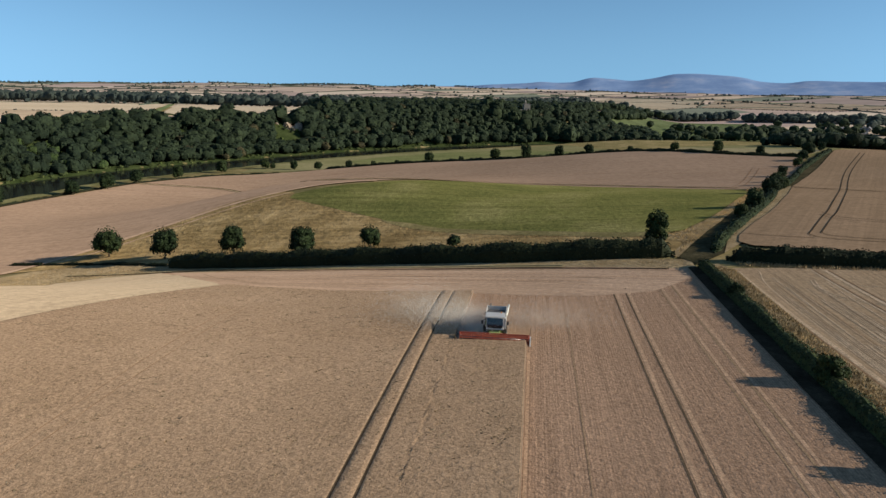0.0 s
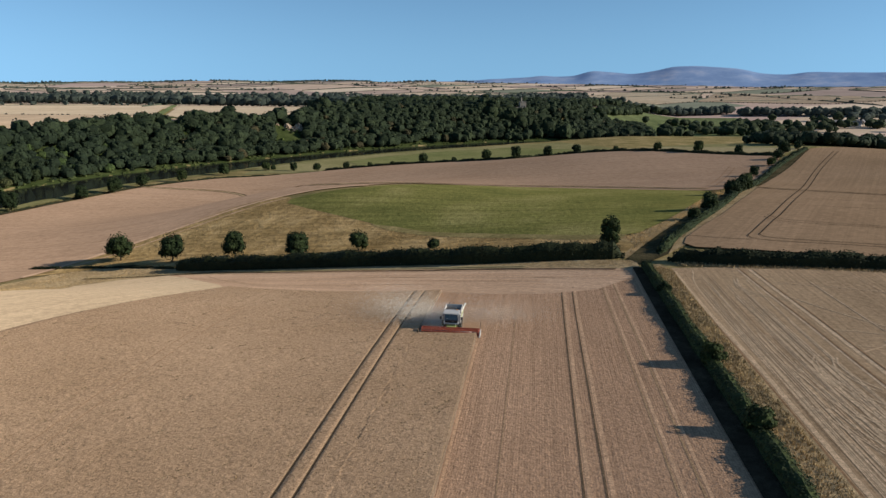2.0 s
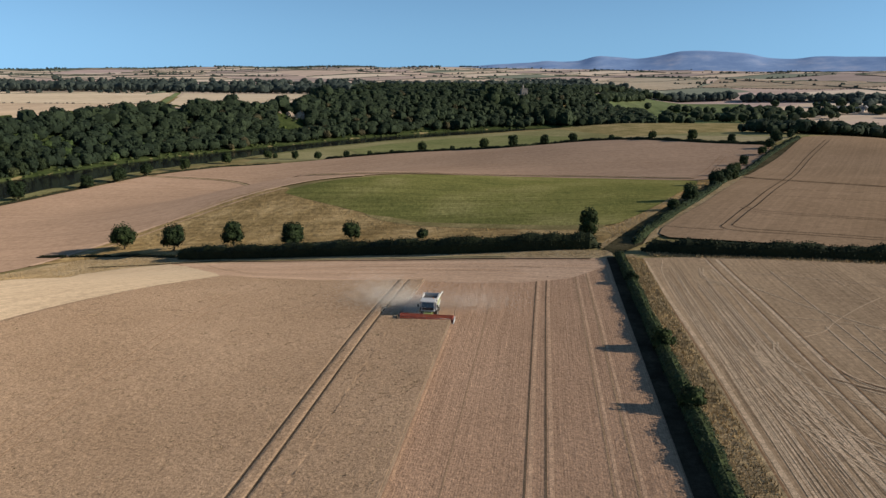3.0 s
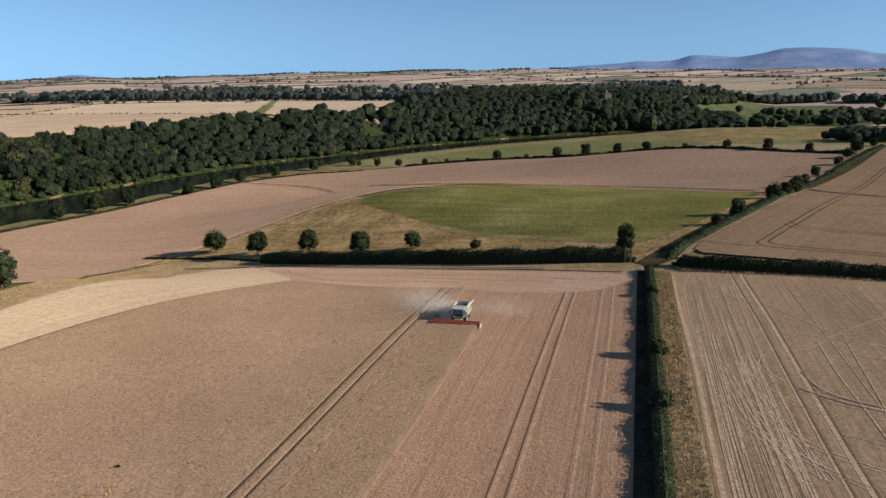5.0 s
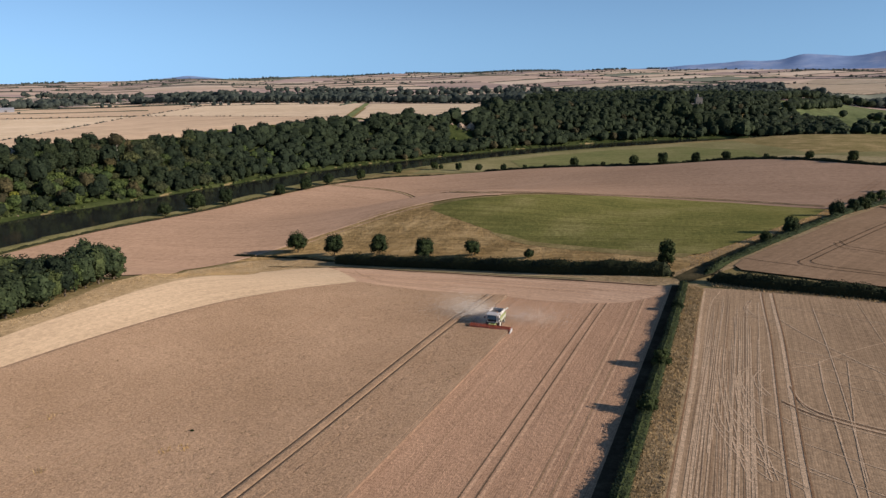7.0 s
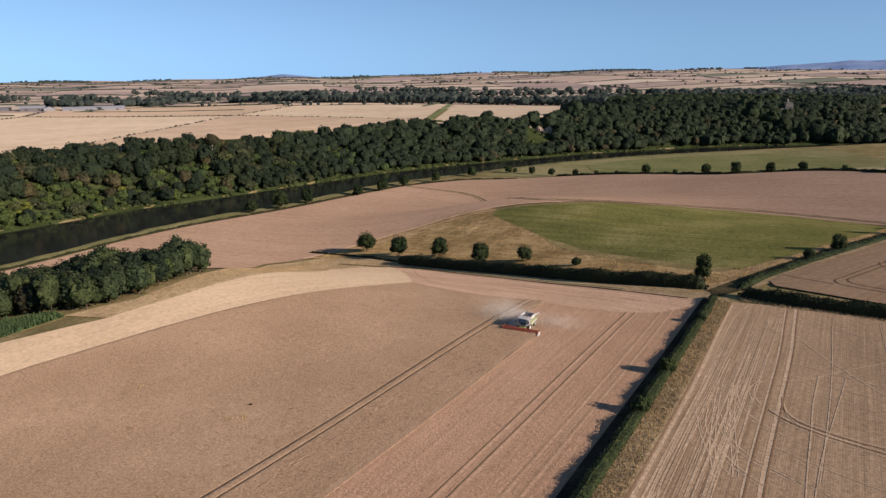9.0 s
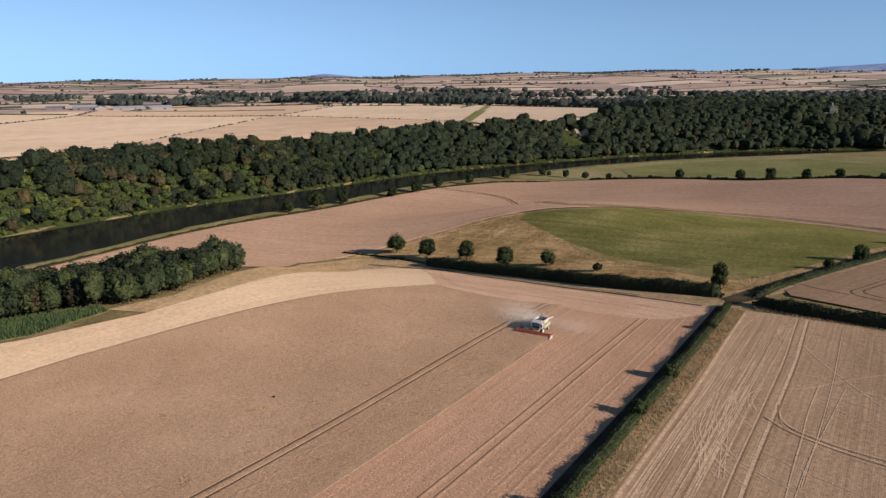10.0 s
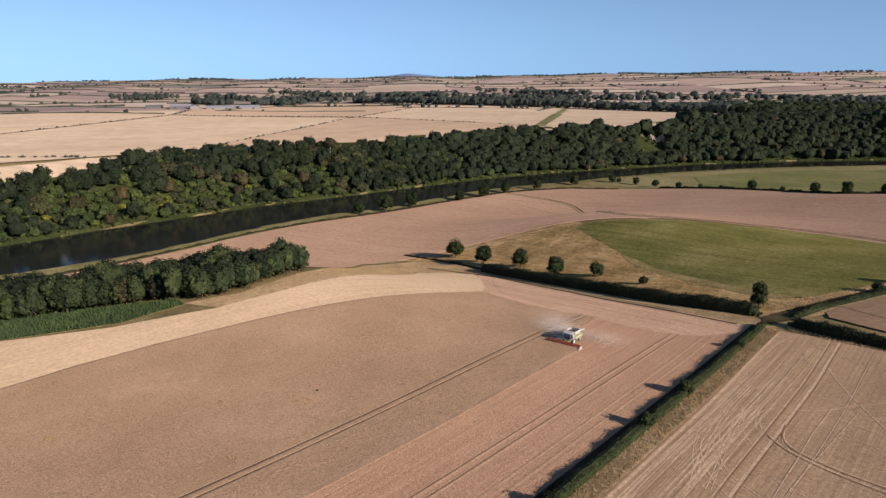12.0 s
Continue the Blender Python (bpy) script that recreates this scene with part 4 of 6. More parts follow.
for k, (x, y, m, s) in enumerate(LANE):
    tree_thing("lane_tree", ROUND[m], "dark green tree in the lane hedge", "tree", "trees along the lane", (x, y, z_at(x, y) - 0.3), 50 * k, s)
PAST = [(-82, 545, 0, 1.15), (-56, 538, 9, 1.0), (-29, 523, 1, 1.15), (-6, 518, 2, 1.25), (18, 526, 3, 1.05), (40, 531, 1, 1.0), (68, 515, 9, 1.1), (95, 498, 0, 0.9), (120, 484, 2, 1.05), (144, 474, 3, 0.8), (170, 466, 1, 1.2), (-108, 546, 9, 0.9), (-128, 551, 9, 1.1), (-150, 556, 0, 0.85), (-186, 588, 1, 1.0), (-212, 600, 2, 1.05), (-234, 606, 3, 0.7)]
for k, (x, y, m, s) in enumerate(PAST):
    tree_thing("pasture_tree", BUSH[k % 3] if m == 9 else ROUND[m], "small round dark tree beside the river pasture", "tree", "trees along the pasture", (x, y, z_at(x, y) - 0.2), 64 * k, s)
BANKSIDE = [(-322, 307, 0, 0.8), (-316, 331, 1, 1.15), (-314, 361, 2, 0.95), (-300, 410, 3, 0.75), (-293, 437, 0, 0.9), (-289, 466, 1, 0.8), (-277, 503, 2, 0.75), (-268, 560, 3, 0.8), (-246, 600, 0, 0.7)]
for k, (x, y, m, s) in enumerate(BANKSIDE):
    tree_thing("riverbank_tree", ROUND[m], "round dark tree on the near river bank", "tree", "trees on the river bank", (x + 7, y, z_at(x + 7, y) - 0.2), 33 * k, s * 1.7)
for k, (x, y, s) in enumerate(((38.0, 63.9, 0.95), (37.9, 87.6, 0.95), (37.7, 129, 0.7), (38.1, 22, 0.9))):
    tree_thing("hedge_sapling", BUSH[k % 3], "bushy sapling standing up out of the hedge", "bush", "saplings in the hedge", (x, y, z_at(x, y)), 80 * k, s)


def hedge(name, pts, width, tall, per_m, size, label, seed, leaf=LEAF, ragged=0.3):
    """a long hedge: woody heart, and leaf clusters over it in an uneven outline"""
    rng = np.random.default_rng(seed)
    c = curve_through(pts, 1.2)
    d = np.gradient(c, axis=0)
    n = np.stack([-d[:, 1], d[:, 0]], 1) / np.maximum(np.hypot(*d.T), 1e-6)[:, None]
    s = np.arange(len(c)) * 1.2
    wave = np.sin(s * 0.31 + seed) * 0.5 + np.sin(s * 0.83 + 2 * seed) * 0.3 + rng.standard_normal(len(c)) * 0.2
    w = width * (1 + ragged * 0.6 * wave) / 2
    end = np.clip(0.08 + np.minimum(s, s[-1] - s) / 2.6, 0.08, 1) ** 0.6
    w, t = w * end, tall * (1 + ragged * wave) * end
    g = height(c[:, 0], c[:, 1])
    ring = [(-1.0, -0.15), (-0.95, 0.62), (0.0, 0.93), (0.95, 0.62), (1.0, -0.15)]
    v = np.stack([np.column_stack([c + n * (w * a)[:, None] * 0.9, g + t * b]) for a, b in ring], 1)
    k = (np.arange(len(c) - 1) * 5)[:, None] + np.arange(4)[None]
    k = k.ravel()
    heart = (v.reshape(-1, 3), np.stack([k, k + 1, k + 6, k + 5], 1))
    count = int(per_m * s[-1])
    i = rng.integers(0, len(c), count)
    a = rng.uniform(-0.15, math.pi + 0.15, count)
    ca, sa = np.cos(a), np.sin(a)
    r = rng.uniform(0.86, 1.04, count)
    p = np.column_stack([c[i] + n[i] * (w[i] * np.sign(ca) * np.abs(ca) ** 0.6 * r)[:, None] + n[i] * rng.uniform(-0.25, 0.25, (count, 1)) + d[i] / 1.2 * rng.uniform(-0.75, 0.75, (count, 1)), g[i] + t[i] * (0.08 + 0.92 * np.clip(sa, 0, 1) ** 0.8 * r)])
    nrm = np.column_stack([n[i] * ca[:, None], sa]) + 0.3 * rng.standard_normal((count, 3))
    nrm /= np.linalg.norm(nrm, axis=1)[:, None]
    tg = np.cross(nrm, rng.standard_normal((count, 3)))
    tg /= np.linalg.norm(tg, axis=1)[:, None]
    b = np.cross(nrm, tg)
    sz = size * rng.uniform(0.6, 1.4, count)[:, None]
    q = np.stack([p - tg * sz * 0.6, p - b * sz * 0.42, p + tg * sz * 0.6, p + b * sz * 0.42], 1).reshape(-1, 3)
    ob = thing(name, label, "hedge")
    part("woody_heart", mesh_of("woody_heart", *heart, [leaf]), None, ob)
    part("foliage", mesh_of("foliage", q, np.arange(count * 4).reshape(-1, 4), [leaf]), None, ob)
    return ob


hedge("field_hedge", [(37.95, -170), (37.85, 0), (37.75, 90), (37.5, 148), (37.0, 153.5)], 2.5, 2.05, 110, 0.26, "clipped dark green hawthorn hedge between two stubble fields", 1, HEDGE_LIT, 0.2)
hedge("tall_hedge", [(33, 166), (10, 168), (-13, 172), (-68, 191), (-117, 209.5)], 5.6, 4.7, 80, 0.42, "tall thick unclipped hedge, shade put into its dark green leaves", 2, ragged=0.16)
hedge("boundary_hedge", [(44.5, 159.5), (61, 154), (93, 149), (150, 141), (230, 126)], 4.0, 3.7, 60, 0.45, "thick dark hedge along the top of the stubble", 3, ragged=0.18)
hedge("lane_hedge", [(43, 167), (48.2, 181), (55, 195), (63.8, 213), (71.8, 229.5), (83.8, 258.5), (95.5, 292), (110, 326), (130, 372), (152, 419), (192, 489)], 3.0, 2.0, 40, 0.45, "overgrown hedge along the farm lane", 4, HEDGE_LIT, 0.3)
hedge("pasture_hedge", [(-170, 556), (-112, 546), (-60, 532), (-10, 518), (34, 530), (75, 508), (126, 476), (168, 461)], 2.6, 2.0, 20, 0.65, "low dark hedge between wheat and river pasture", 5, ragged=0.35)
hedge("riverside_hedge", [(-326, 60), (-325, 190), (-313, 275), (-302, 385), (-286, 462), (-268, 503), (-251, 532), (-207, 551)], 1.8, 1.1, 16, 0.5, "low dark scrubby growth along the river field edge", 6, leaf=LEAF, ragged=0.5)
hedge("low_hedge", [(-119, 211), (-140, 219), (-165, 224), (-190, 226)], 1.6, 1.0, 30, 0.4, "low broken hedge trailing off the tall one", 7, ragged=0.5)


def tufts(name, outline, count, tall, label, seed, leaf=DRY):
    """blades of long grass within an outline"""
    rng = np.random.default_rng(seed)
    o = np.array(outline, float)
    pts = []
    need = count
    while need > 0:
        p = rng.uniform(o.min(0), o.max(0), (need * 3, 2))
        inside = np.zeros(len(p), bool)
        for (x1, y1), (x2, y2) in zip(o, np.roll(o, -1, 0)):
            hit = ((y1 > p[:, 1]) != (y2 > p[:, 1]))
            xi = (x2 - x1) * (p[:, 1] - y1) / ((y2 - y1) if y2 != y1 else 1e-9) + x1
            inside ^= hit & (p[:, 0] < xi)
        p = p[inside][:need]
        pts.append(p)
        need -= len(p)
    p = np.vstack(pts)
    g = height(p[:, 0], p[:, 1]) + 0.1
    a = rng.uniform(0, 2 * math.pi, count)
    h = tall * rng.uniform(0.5, 1.4, count)
    w = 0.16 * h * rng.uniform(0.6, 1.3, count)
    dx, dy = np.cos(a) * w, np.sin(a) * w
    lean = rng.normal(0, 0.3, (count, 2)) * h[:, None]
    v = np.empty((count, 3, 3))
    v[:, 0] = np.column_stack([p[:, 0] - dx, p[:, 1] - dy, g])
    v[:, 1] = np.column_stack([p[:, 0] + dx, p[:, 1] + dy, g])
    v[:, 2] = np.column_stack([p + lean, g + h])
    structure(name, mesh_of(name, v.reshape(-1, 3), np.arange(count * 3).reshape(-1, 3), [leaf]), label, "grass", "stuff")


tufts("hedge_grass", [(38.6, -60), (43.6, -60), (43.2, 150), (39.6, 154), (38.5, 150)], 24000, 0.42, "long dry bleached grass beside the hedge", 21, HAY)
tufts("verge_grass", [(36, 154), (-10, 166), (-54, 180), (-92, 195), (-114, 201), (-118, 207), (-68, 189), (-13, 170), (34, 163)], 6000, 0.24, "dry grass along the foot of the tall hedge", 22, HAY)
tufts("headland_grass", [(-123, 60), (-118, 90), (-120, 108), (-127, 146), (-140, 176), (-145, 190), (-134, 199), (-114, 201), (-133, 219), (-169, 223), (-186, 190), (-167, 156), (-140, 116), (-129, 86), (-128, 70), (-136, 54)], 22000, 0.38, "long dry grass along the plantation edge", 23)
tufts("boundary_grass", [(45, 153), (60, 150), (93, 145), (150, 137), (200, 129), (200, 133), (150, 140), (93, 147.5), (61, 152.5), (45, 157)], 6000, 0.5, "dry grass below the boundary hedge", 24)
tufts("knoll_grass", [(-172, 218), (-150, 226), (-118, 215), (-68, 196), (-13, 177), (32, 168), (36, 178), (24, 190), (-13, 208), (-43, 229), (-72, 254), (-100, 276), (-115, 284), (-140, 262), (-160, 240)], 22000, 0.4, "tussocky bleached grass on the knoll", 25, GOLD)
tufts("lane_grass", [(34, 165), (38, 178), (36, 190), (41, 193.5), (50, 207.5), (58, 222.5), (68, 245.5), (82, 278.5), (88, 305), (94, 305), (88, 284), (76, 254), (64, 228), (55, 208), (47, 192), (40, 177)], 8000, 0.5, "dry grass on the lane banks", 26)


for k, (lx, ly, lr) in enumerate(((-21.6, -4.2, 1.4), (-23.4, -3.6, 0.9), (-108, -12, 1.5), (-104, -7, 1.3), (-105.5, -18, 1.4), (-65, -24, 1.4), (-34.5, 26, 1.2), (-37, 24, 1.1), (-69, 27.5, 1.1), (-52, 12, 0.8))):
    tufts("lodged_barley", [(lx - lr, ly), (lx - 0.4 * lr, ly + 1.3 * lr), (lx + lr, ly + 0.5 * lr), (lx + 0.8 * lr, ly - lr), (lx - 0.3 * lr, ly - 1.2 * lr)], 60, 0.95, "small tangled patch of lodged golden barley", 90 + k, GOLD)


# ---- woods ----
WOODLAND = [tree_parts(60 + k, t, w, st, n, 520, 0.95, leaf, 1) for k, (t, w, st, n, leaf) in enumerate((
    (13, 14, 1.0, 13, WOOD_LEAF), (14, 13.5, 1.2, 14, WOOD_LEAF), (11.5, 14.5, 0.8, 13, OLIVE_LEAF), (15, 12.5, 1.5, 14, WOOD_LEAF),
    (9, 11, 0.6, 11, LIGHT_LEAF), (11, 12.5, 1.0, 12, BROWN_LEAF), (16, 12, 1.5, 13, WOOD_LEAF), (5.5, 8.5, 0.3, 9, LIGHT_LEAF), (5.5, 8.5, 0.3, 9, OLIVE_LEAF), (5.0, 6.5, 0.3, 8, YELLOW_LEAF)))]


def simple_crown(seed, tall, wide, count, size, lobe_n=7, fine=1):
    rng = np.random.default_rng(seed)
    body = tall * 0.86
    lobes = [(0, 0, tall * 0.5, wide * 0.42, wide * 0.42, body * 0.46)]
    for k in range(lobe_n):
        a, u = 2.4 * k + rng.uniform(0, 1), rng.uniform(0.3, 0.86)
        out = wide * (0.3 if u < 0.65 else 0.18)
        lobes.append((out * math.cos(a), out * math.sin(a), tall * u, wide * 0.17, wide * 0.17, wide * 0.16))
    return leaves(rng, lobes, count, size, core=0.97, fine=fine)


def wood_stuff(name, spots, crowns, leaf, label, seed, low=0.7, high=1.25, squat=1.0):
    rng = np.random.default_rng(seed)
    spots = np.array(spots, float)
    zs = height(spots[:, 0], spots[:, 1])
    data = []
    grow = spots[:, 2] if spots.shape[1] > 2 else np.ones(len(spots))
    for (x, y), z, more in zip(spots[:, :2], zs, grow):
        v, f = crowns[rng.integers(len(crowns))]
        a, s = rng.uniform(0, 6.28), rng.uniform(low, high) * more
        st = s * squat * rng.uniform(0.85, 1.15)
        c, n = math.cos(a), math.sin(a)
        data.append((np.column_stack([x + s * (c * v[:, 0] - n * v[:, 1]), y + s * (n * v[:, 0] + c * v[:, 1]), z + st * v[:, 2] - 0.5]), f))
    v, f = joined(data)
    return structure(name, mesh_of(name, v, f, [leaf], True), label, "wood", "stuff")


def wood_sites():
    """places for trees on the far bank: thick on the slope, thinning at its foot"""
    rng = np.random.default_rng(3)
    gx, gy = np.meshgrid(np.arange(-640, 420, 9.6), np.arange(-180, 1560, 9.6), indexing="ij")
    x = (gx + rng.uniform(-3.4, 3.4, gx.shape)).ravel()
    y = (gy + rng.uniform(-3.4, 3.4, gy.shape)).ravel()
    d, side = river_dist(x, y)
    deep = np.interp(y, [-200, 100, 205, 225, 330, 430, 900, 960, 1000], [78, 78, 78, 92, 94, 84, 90, 170, 230])
    deep = np.where(x < -250, np.minimum(deep, 130), deep)
    deep = np.where(x > 100, 150, deep)
    deep = np.where(x > 190, 0, deep)
    foot = 6 + 4 * np.sin(x * 0.05 + y * 0.03)
    ok = (side < 0) & (d > foot) & (d < deep)
    along, across = (x + 299) * 0.34 - (y - 834) * 0.94, (x + 299) * 0.94 + (y - 834) * 0.34  # trees cleared towards the camera to fit its view of the rock scar
    ok &= ~((along > -8) & (along < 50) & (np.abs(across) < 19))
    ok &= ~((np.abs(x + 18) < 14) & (np.abs(y - 1104) < 5))
    toward = (x + 468) * 0.75 - (y - 411) * 0.66  # sites dropped on the camera's side so the wind-bent tree stays in view
    ok &= ~((toward > -4) & (toward < 20) & (np.abs((x + 468) * 0.66 + (y - 411) * 0.75) < 6.5))
    ok &= (y < 620) | (rng.random(len(y)) < 0.97)
    return x[ok], y[ok], d[ok]


SKYLINE_WOODS = ((-67, -65.4, 2), (-61.2, -60.6, 1), (-59.6, -56.4, 3), (-53, -50.6, 1), (-37, -35.6, 1), (-33, -26.8, 2), (-25.4, -13.3, 3), (-11, -8, 2), (-6.5, -3, 2), (1, 4, 1), (8, 14, 2), (17, 30, 2))  # bearings of the skyline woods, and their rows


def build_woods():
    rng = np.random.default_rng(9)
    x, y, d = wood_sites()
    single = (y > 120) & (y < 500) & (d < 90)
    pick = np.flatnonzero(single)
    pick = rng.permutation(pick)[:290]
    mask = np.zeros(len(x), bool)
    mask[pick] = True
    first = {}
    for i in pick:
        u = rng.random()
        open_bank = y[i] < 390 and d[i] < 58
        if open_bank:
            kind = 7 if u < 0.34 else 8 if u < 0.54 else 4 if u < 0.76 else 9 if u < 0.83 else 5 if u < 0.9 else int(rng.integers(0, 4))
        else:
            kind = 5 if u < 0.08 else 4 if u < 0.15 else 6 if u < 0.24 else int(rng.integers(0, 4))
        s = rng.uniform(0.75, 1.1) * (0.85 + (0.68 if y[i] > 330 else 0.58) * d[i] / 80)
        s = min(s, 1.24)
        m = pose(x[i], y[i], z_at(x[i], y[i]) - 0.4, 0, 0, rng.uniform(0, 360)) @ Matrix.Scale(s, 4)
        if kind in first:
            ob = copy_thing(first[kind], m)
            ob.matrix_world = m
        else:
            label = {4: "light green broadleaf tree on the wooded bank", 5: "bronze-tinged tree on the wooded bank", 6: "very tall dark broadleaf tree on the wooded bank", 7: "low yellow-green bush on the river slope", 8: "low dark bush on the river slope", 9: "bright yellow-green bush on the river slope"}.get(kind, "tall dark broadleaf tree on the wooded bank")
            first[kind] = tree_thing("woodland_tree", WOODLAND[kind], label, "tree", "wood on the far bank", (0, 0, 0))
            first[kind].matrix_world = m
    crowns = [simple_crown(80 + k, 11.5, 12.5, 60, 1.3, lobe_n=4) for k in range(7)] + [simple_crown(90, 14, 11.5, 60, 1.3, lobe_n=4)]
    rest = ~mask
    more = 1 + np.where(y < 330, 0.35, 0.4) * np.clip((d - 40) / 40, 0, 1) * (y < 960)
    near = rest & (y < 620)
    slope = (y < 390) & (d < 58)
    light = near & (rng.random(len(x)) < np.where(slope, 0.55, 0.14))
    far = rest & (y >= 620)
    bronze = far & (rng.random(len(x)) < 0.07)
    wood_stuff("bank_wood", np.column_stack([x, y, more])[near & ~light], crowns, WOOD_LEAF, "dense dark green broadleaf wood along the river", 51, 0.85, 1.25)
    wood_stuff("bank_wood_light", np.column_stack([x, y])[light], crowns[:6], LIGHT_LEAF, "lighter green trees within the river wood", 52, 0.55, 0.95)
    wood_stuff("upper_wood", np.column_stack([x, y, more])[far & ~bronze], crowns, WOOD_LEAF, "deep dark green wood on the river bend", 53, 1.1, 1.6, 0.85)
    wood_stuff("upper_wood_bronze", np.column_stack([x, y])[bronze], crowns[:4], BROWN_LEAF, "bronze-tinged trees in the river wood", 54)
    hill = [(cx + rng.uniform(-3, 3), cy + rng.uniform(-4, 4), 1.25) for cx in np.arange(-75, 52, 9) for cy in (1074, 1086)]
    wood_stuff("castle_wood", hill, crowns, WOOD_LEAF, "tall dark trees round the ruined castle", 64, 1.45, 1.95)
    sx = rng.uniform(-470, 60, 9500)
    sy = rng.uniform(40, 1040, 9500)
    sd, ss = river_dist(sx, sy)
    scrub = (ss < 0) & (sd > 0.8) & (sd < 10 + 3 * np.sin(sy * 0.07))
    low_bush = [simple_crown(70 + k, 3.0, 4.8, 26, 0.6, lobe_n=3, fine=0) for k in range(3)]
    wood_stuff("bank_scrub", np.column_stack([sx, sy])[scrub], low_bush, BANK_LEAF, "low green scrub along the water's edge", 50, 0.5, 1.2)
    ux, uy = rng.uniform(-560, 60, 9000), np.where(np.arange(9000) < 5200, rng.uniform(-120, 900, 9000), rng.uniform(60, 460, 9000))
    ud, us = river_dist(ux, uy)
    under = (us < 0) & (ud > 6) & (ud < 88)
    pick_u = np.column_stack([ux, uy])[under]
    pick_u = rng.permutation(pick_u)
    half = len(pick_u) // 3
    shrub = [simple_crown(75 + k, 4.5, 6.5, 40, 0.8, lobe_n=2, fine=0) for k in range(4)]
    wood_stuff("undergrowth", pick_u[half:], shrub, WOOD_LEAF, "dark undergrowth beneath the bank trees", 61, 0.6, 1.2)
    wood_stuff("undergrowth_light", pick_u[:half], shrub, LIGHT_LEAF, "sunlit yellow-green undergrowth on the bank", 62, 0.5, 1.1)
    # dark wood beyond the upper wheat field, and belts on the plateau
    spots = [(px + rng.uniform(-3, 3), py + rng.uniform(-3, 3)) for px in np.arange(178, 560, 9) for py in np.arange(506, 640, 9) if py > 512 - 0.03 * (px - 178) and py < 570 + 0.3 * (px - 178)]
    wood_stuff("east_wood", spots, [simple_crown(185 + k, 11.5, 12.5, 30, 1.3, lobe_n=2) for k in range(5)], WOOD_LEAF, "dark wood beyond the ripe wheat", 55, 0.8, 1.1)
    belts = [(cx + rng.normal(0, wx), cy + rng.normal(0, wy)) for cx, cy, wx, wy, n in ((300, 1225, 45, 10, 14), (215, 1178, 55, 6, 12), (350, 1330, 60, 10, 22), (450, 1290, 50, 22, 26), (560, 1340, 70, 12, 24), (150, 1240, 20, 12, 8), (640, 1440, 80, 14, 26), (-1500, 1250, 60, 20, 40), (-1720, 1120, 90, 18, 50), (-1350, 1480, 110, 20, 60), (-1000, 1560, 120, 18, 60), (-1980, 1000, 70, 25, 50), (-700, 1700, 130, 20, 70), (-1800, 1500, 120, 20, 60), (-1150, 1950, 160, 22, 70), (-400, 1900, 150, 22, 70), (-1480, 900, 40, 18, 30), (-1350, 1030, 16, 38, 34)) for _ in range(n)]
    for (ax, ay), (bx, by), deep, gap in (((-1250, 1180), (-985, 1165), 18, 9), ((-985, 1165), (-720, 1225), 36, 7), ((-720, 1230), (-660, 1228), 30, 7), ((-640, 1225), (-480, 1218), 24, 8), ((-490, 1222), (-250, 1212), 40, 8), ((-250, 1210), (-120, 1300), 60, 10), ((-420, 1300), (100, 1560), 60, 12), ((120, 1500), (420, 1570), 40, 12), ((430, 1540), (760, 1500), 45, 13), ((280, 1190), (430, 1180), 14, 12), ((60, 1085), (250, 1120), 12, 13), ((120, 1290), (205, 1440), 50, 11), ((60, 1330), (140, 1480), 50, 11), ((330, 1240), (440, 1330), 26, 12), ((-200, 1590), (200, 1650), 40, 14), ((-340, 1740), (130, 1800), 120, 17)):
        n = int(1.35 * math.hypot(bx - ax, by - ay) / gap)
        for k in range(n):
            for j in range(max(1, int(deep / gap))):
                if rng.random() < 0.9:
                    u = (k + rng.random()) / n
                    belts.append((ax + (bx - ax) * u + rng.uniform(-4, 4), ay + (by - ay) * u + j * gap + rng.uniform(-4, 4)))
    belt_crown = [simple_crown(85 + k, 11.5, 13, 16, 1.5, lobe_n=2) for k in range(6)]
    close = [p for p in belts if p[0] > -330 and math.hypot(*p) < 1560]
    wood_stuff("valley_wood", close, belt_crown, WOOD_LEAF, "dark woods and copses round the river bend", 63, 1.1, 1.7)
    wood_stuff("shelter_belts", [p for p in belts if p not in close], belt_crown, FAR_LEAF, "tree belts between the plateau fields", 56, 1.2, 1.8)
    low = [simple_crown(95 + k, 3.4, 6.0, 14, 1.2, lobe_n=2, fine=0) for k in range(3)]
    edge = []
    for line, gap in (([(-800, 752), (-690, 572), (-560, 348)], 9), ([(-800, 755), (-470, 762)], 15), ([(-805, 760), (-1130, 605)], 16), ([(-1126, 597), (-895, 240), (-760, 80)], 14), ([(-1255, 712), (-1128, 603)], 12), ([(-548, 196), (-600, 148), (-680, 70)], 5), ([(-800, 765), (-960, 1125)], 15), ([(-965, 1130), (-1300, 1160)], 12), ([(396, 1838), (556, 2490)], 9), ([(165, 1645), (400, 1828), (700, 1840), (1000, 2040)], 10), ([(-440, 752), (-420, 748)], 8)):
        for p in curve_through(line, gap * 0.5):
            if rng.random() < 0.85:
                edge.append(p + rng.normal(0, 1.2, 2))
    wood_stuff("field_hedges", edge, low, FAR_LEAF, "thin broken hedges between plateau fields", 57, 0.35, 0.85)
    # hedges along the bounds of the distant fields, with trees and copses in them
    far_crown = [simple_crown(99 + k, 11, 13, 8, 2.6, lobe_n=2, fine=0) for k in range(3)]
    ca, sa = math.cos(radians(LATTICE_TURN)), math.sin(radians(LATTICE_TURN))

    def place(u, v):
        """from the field grid's numbers to the land"""
        p, q = u * LATTICE_U, v * LATTICE_V
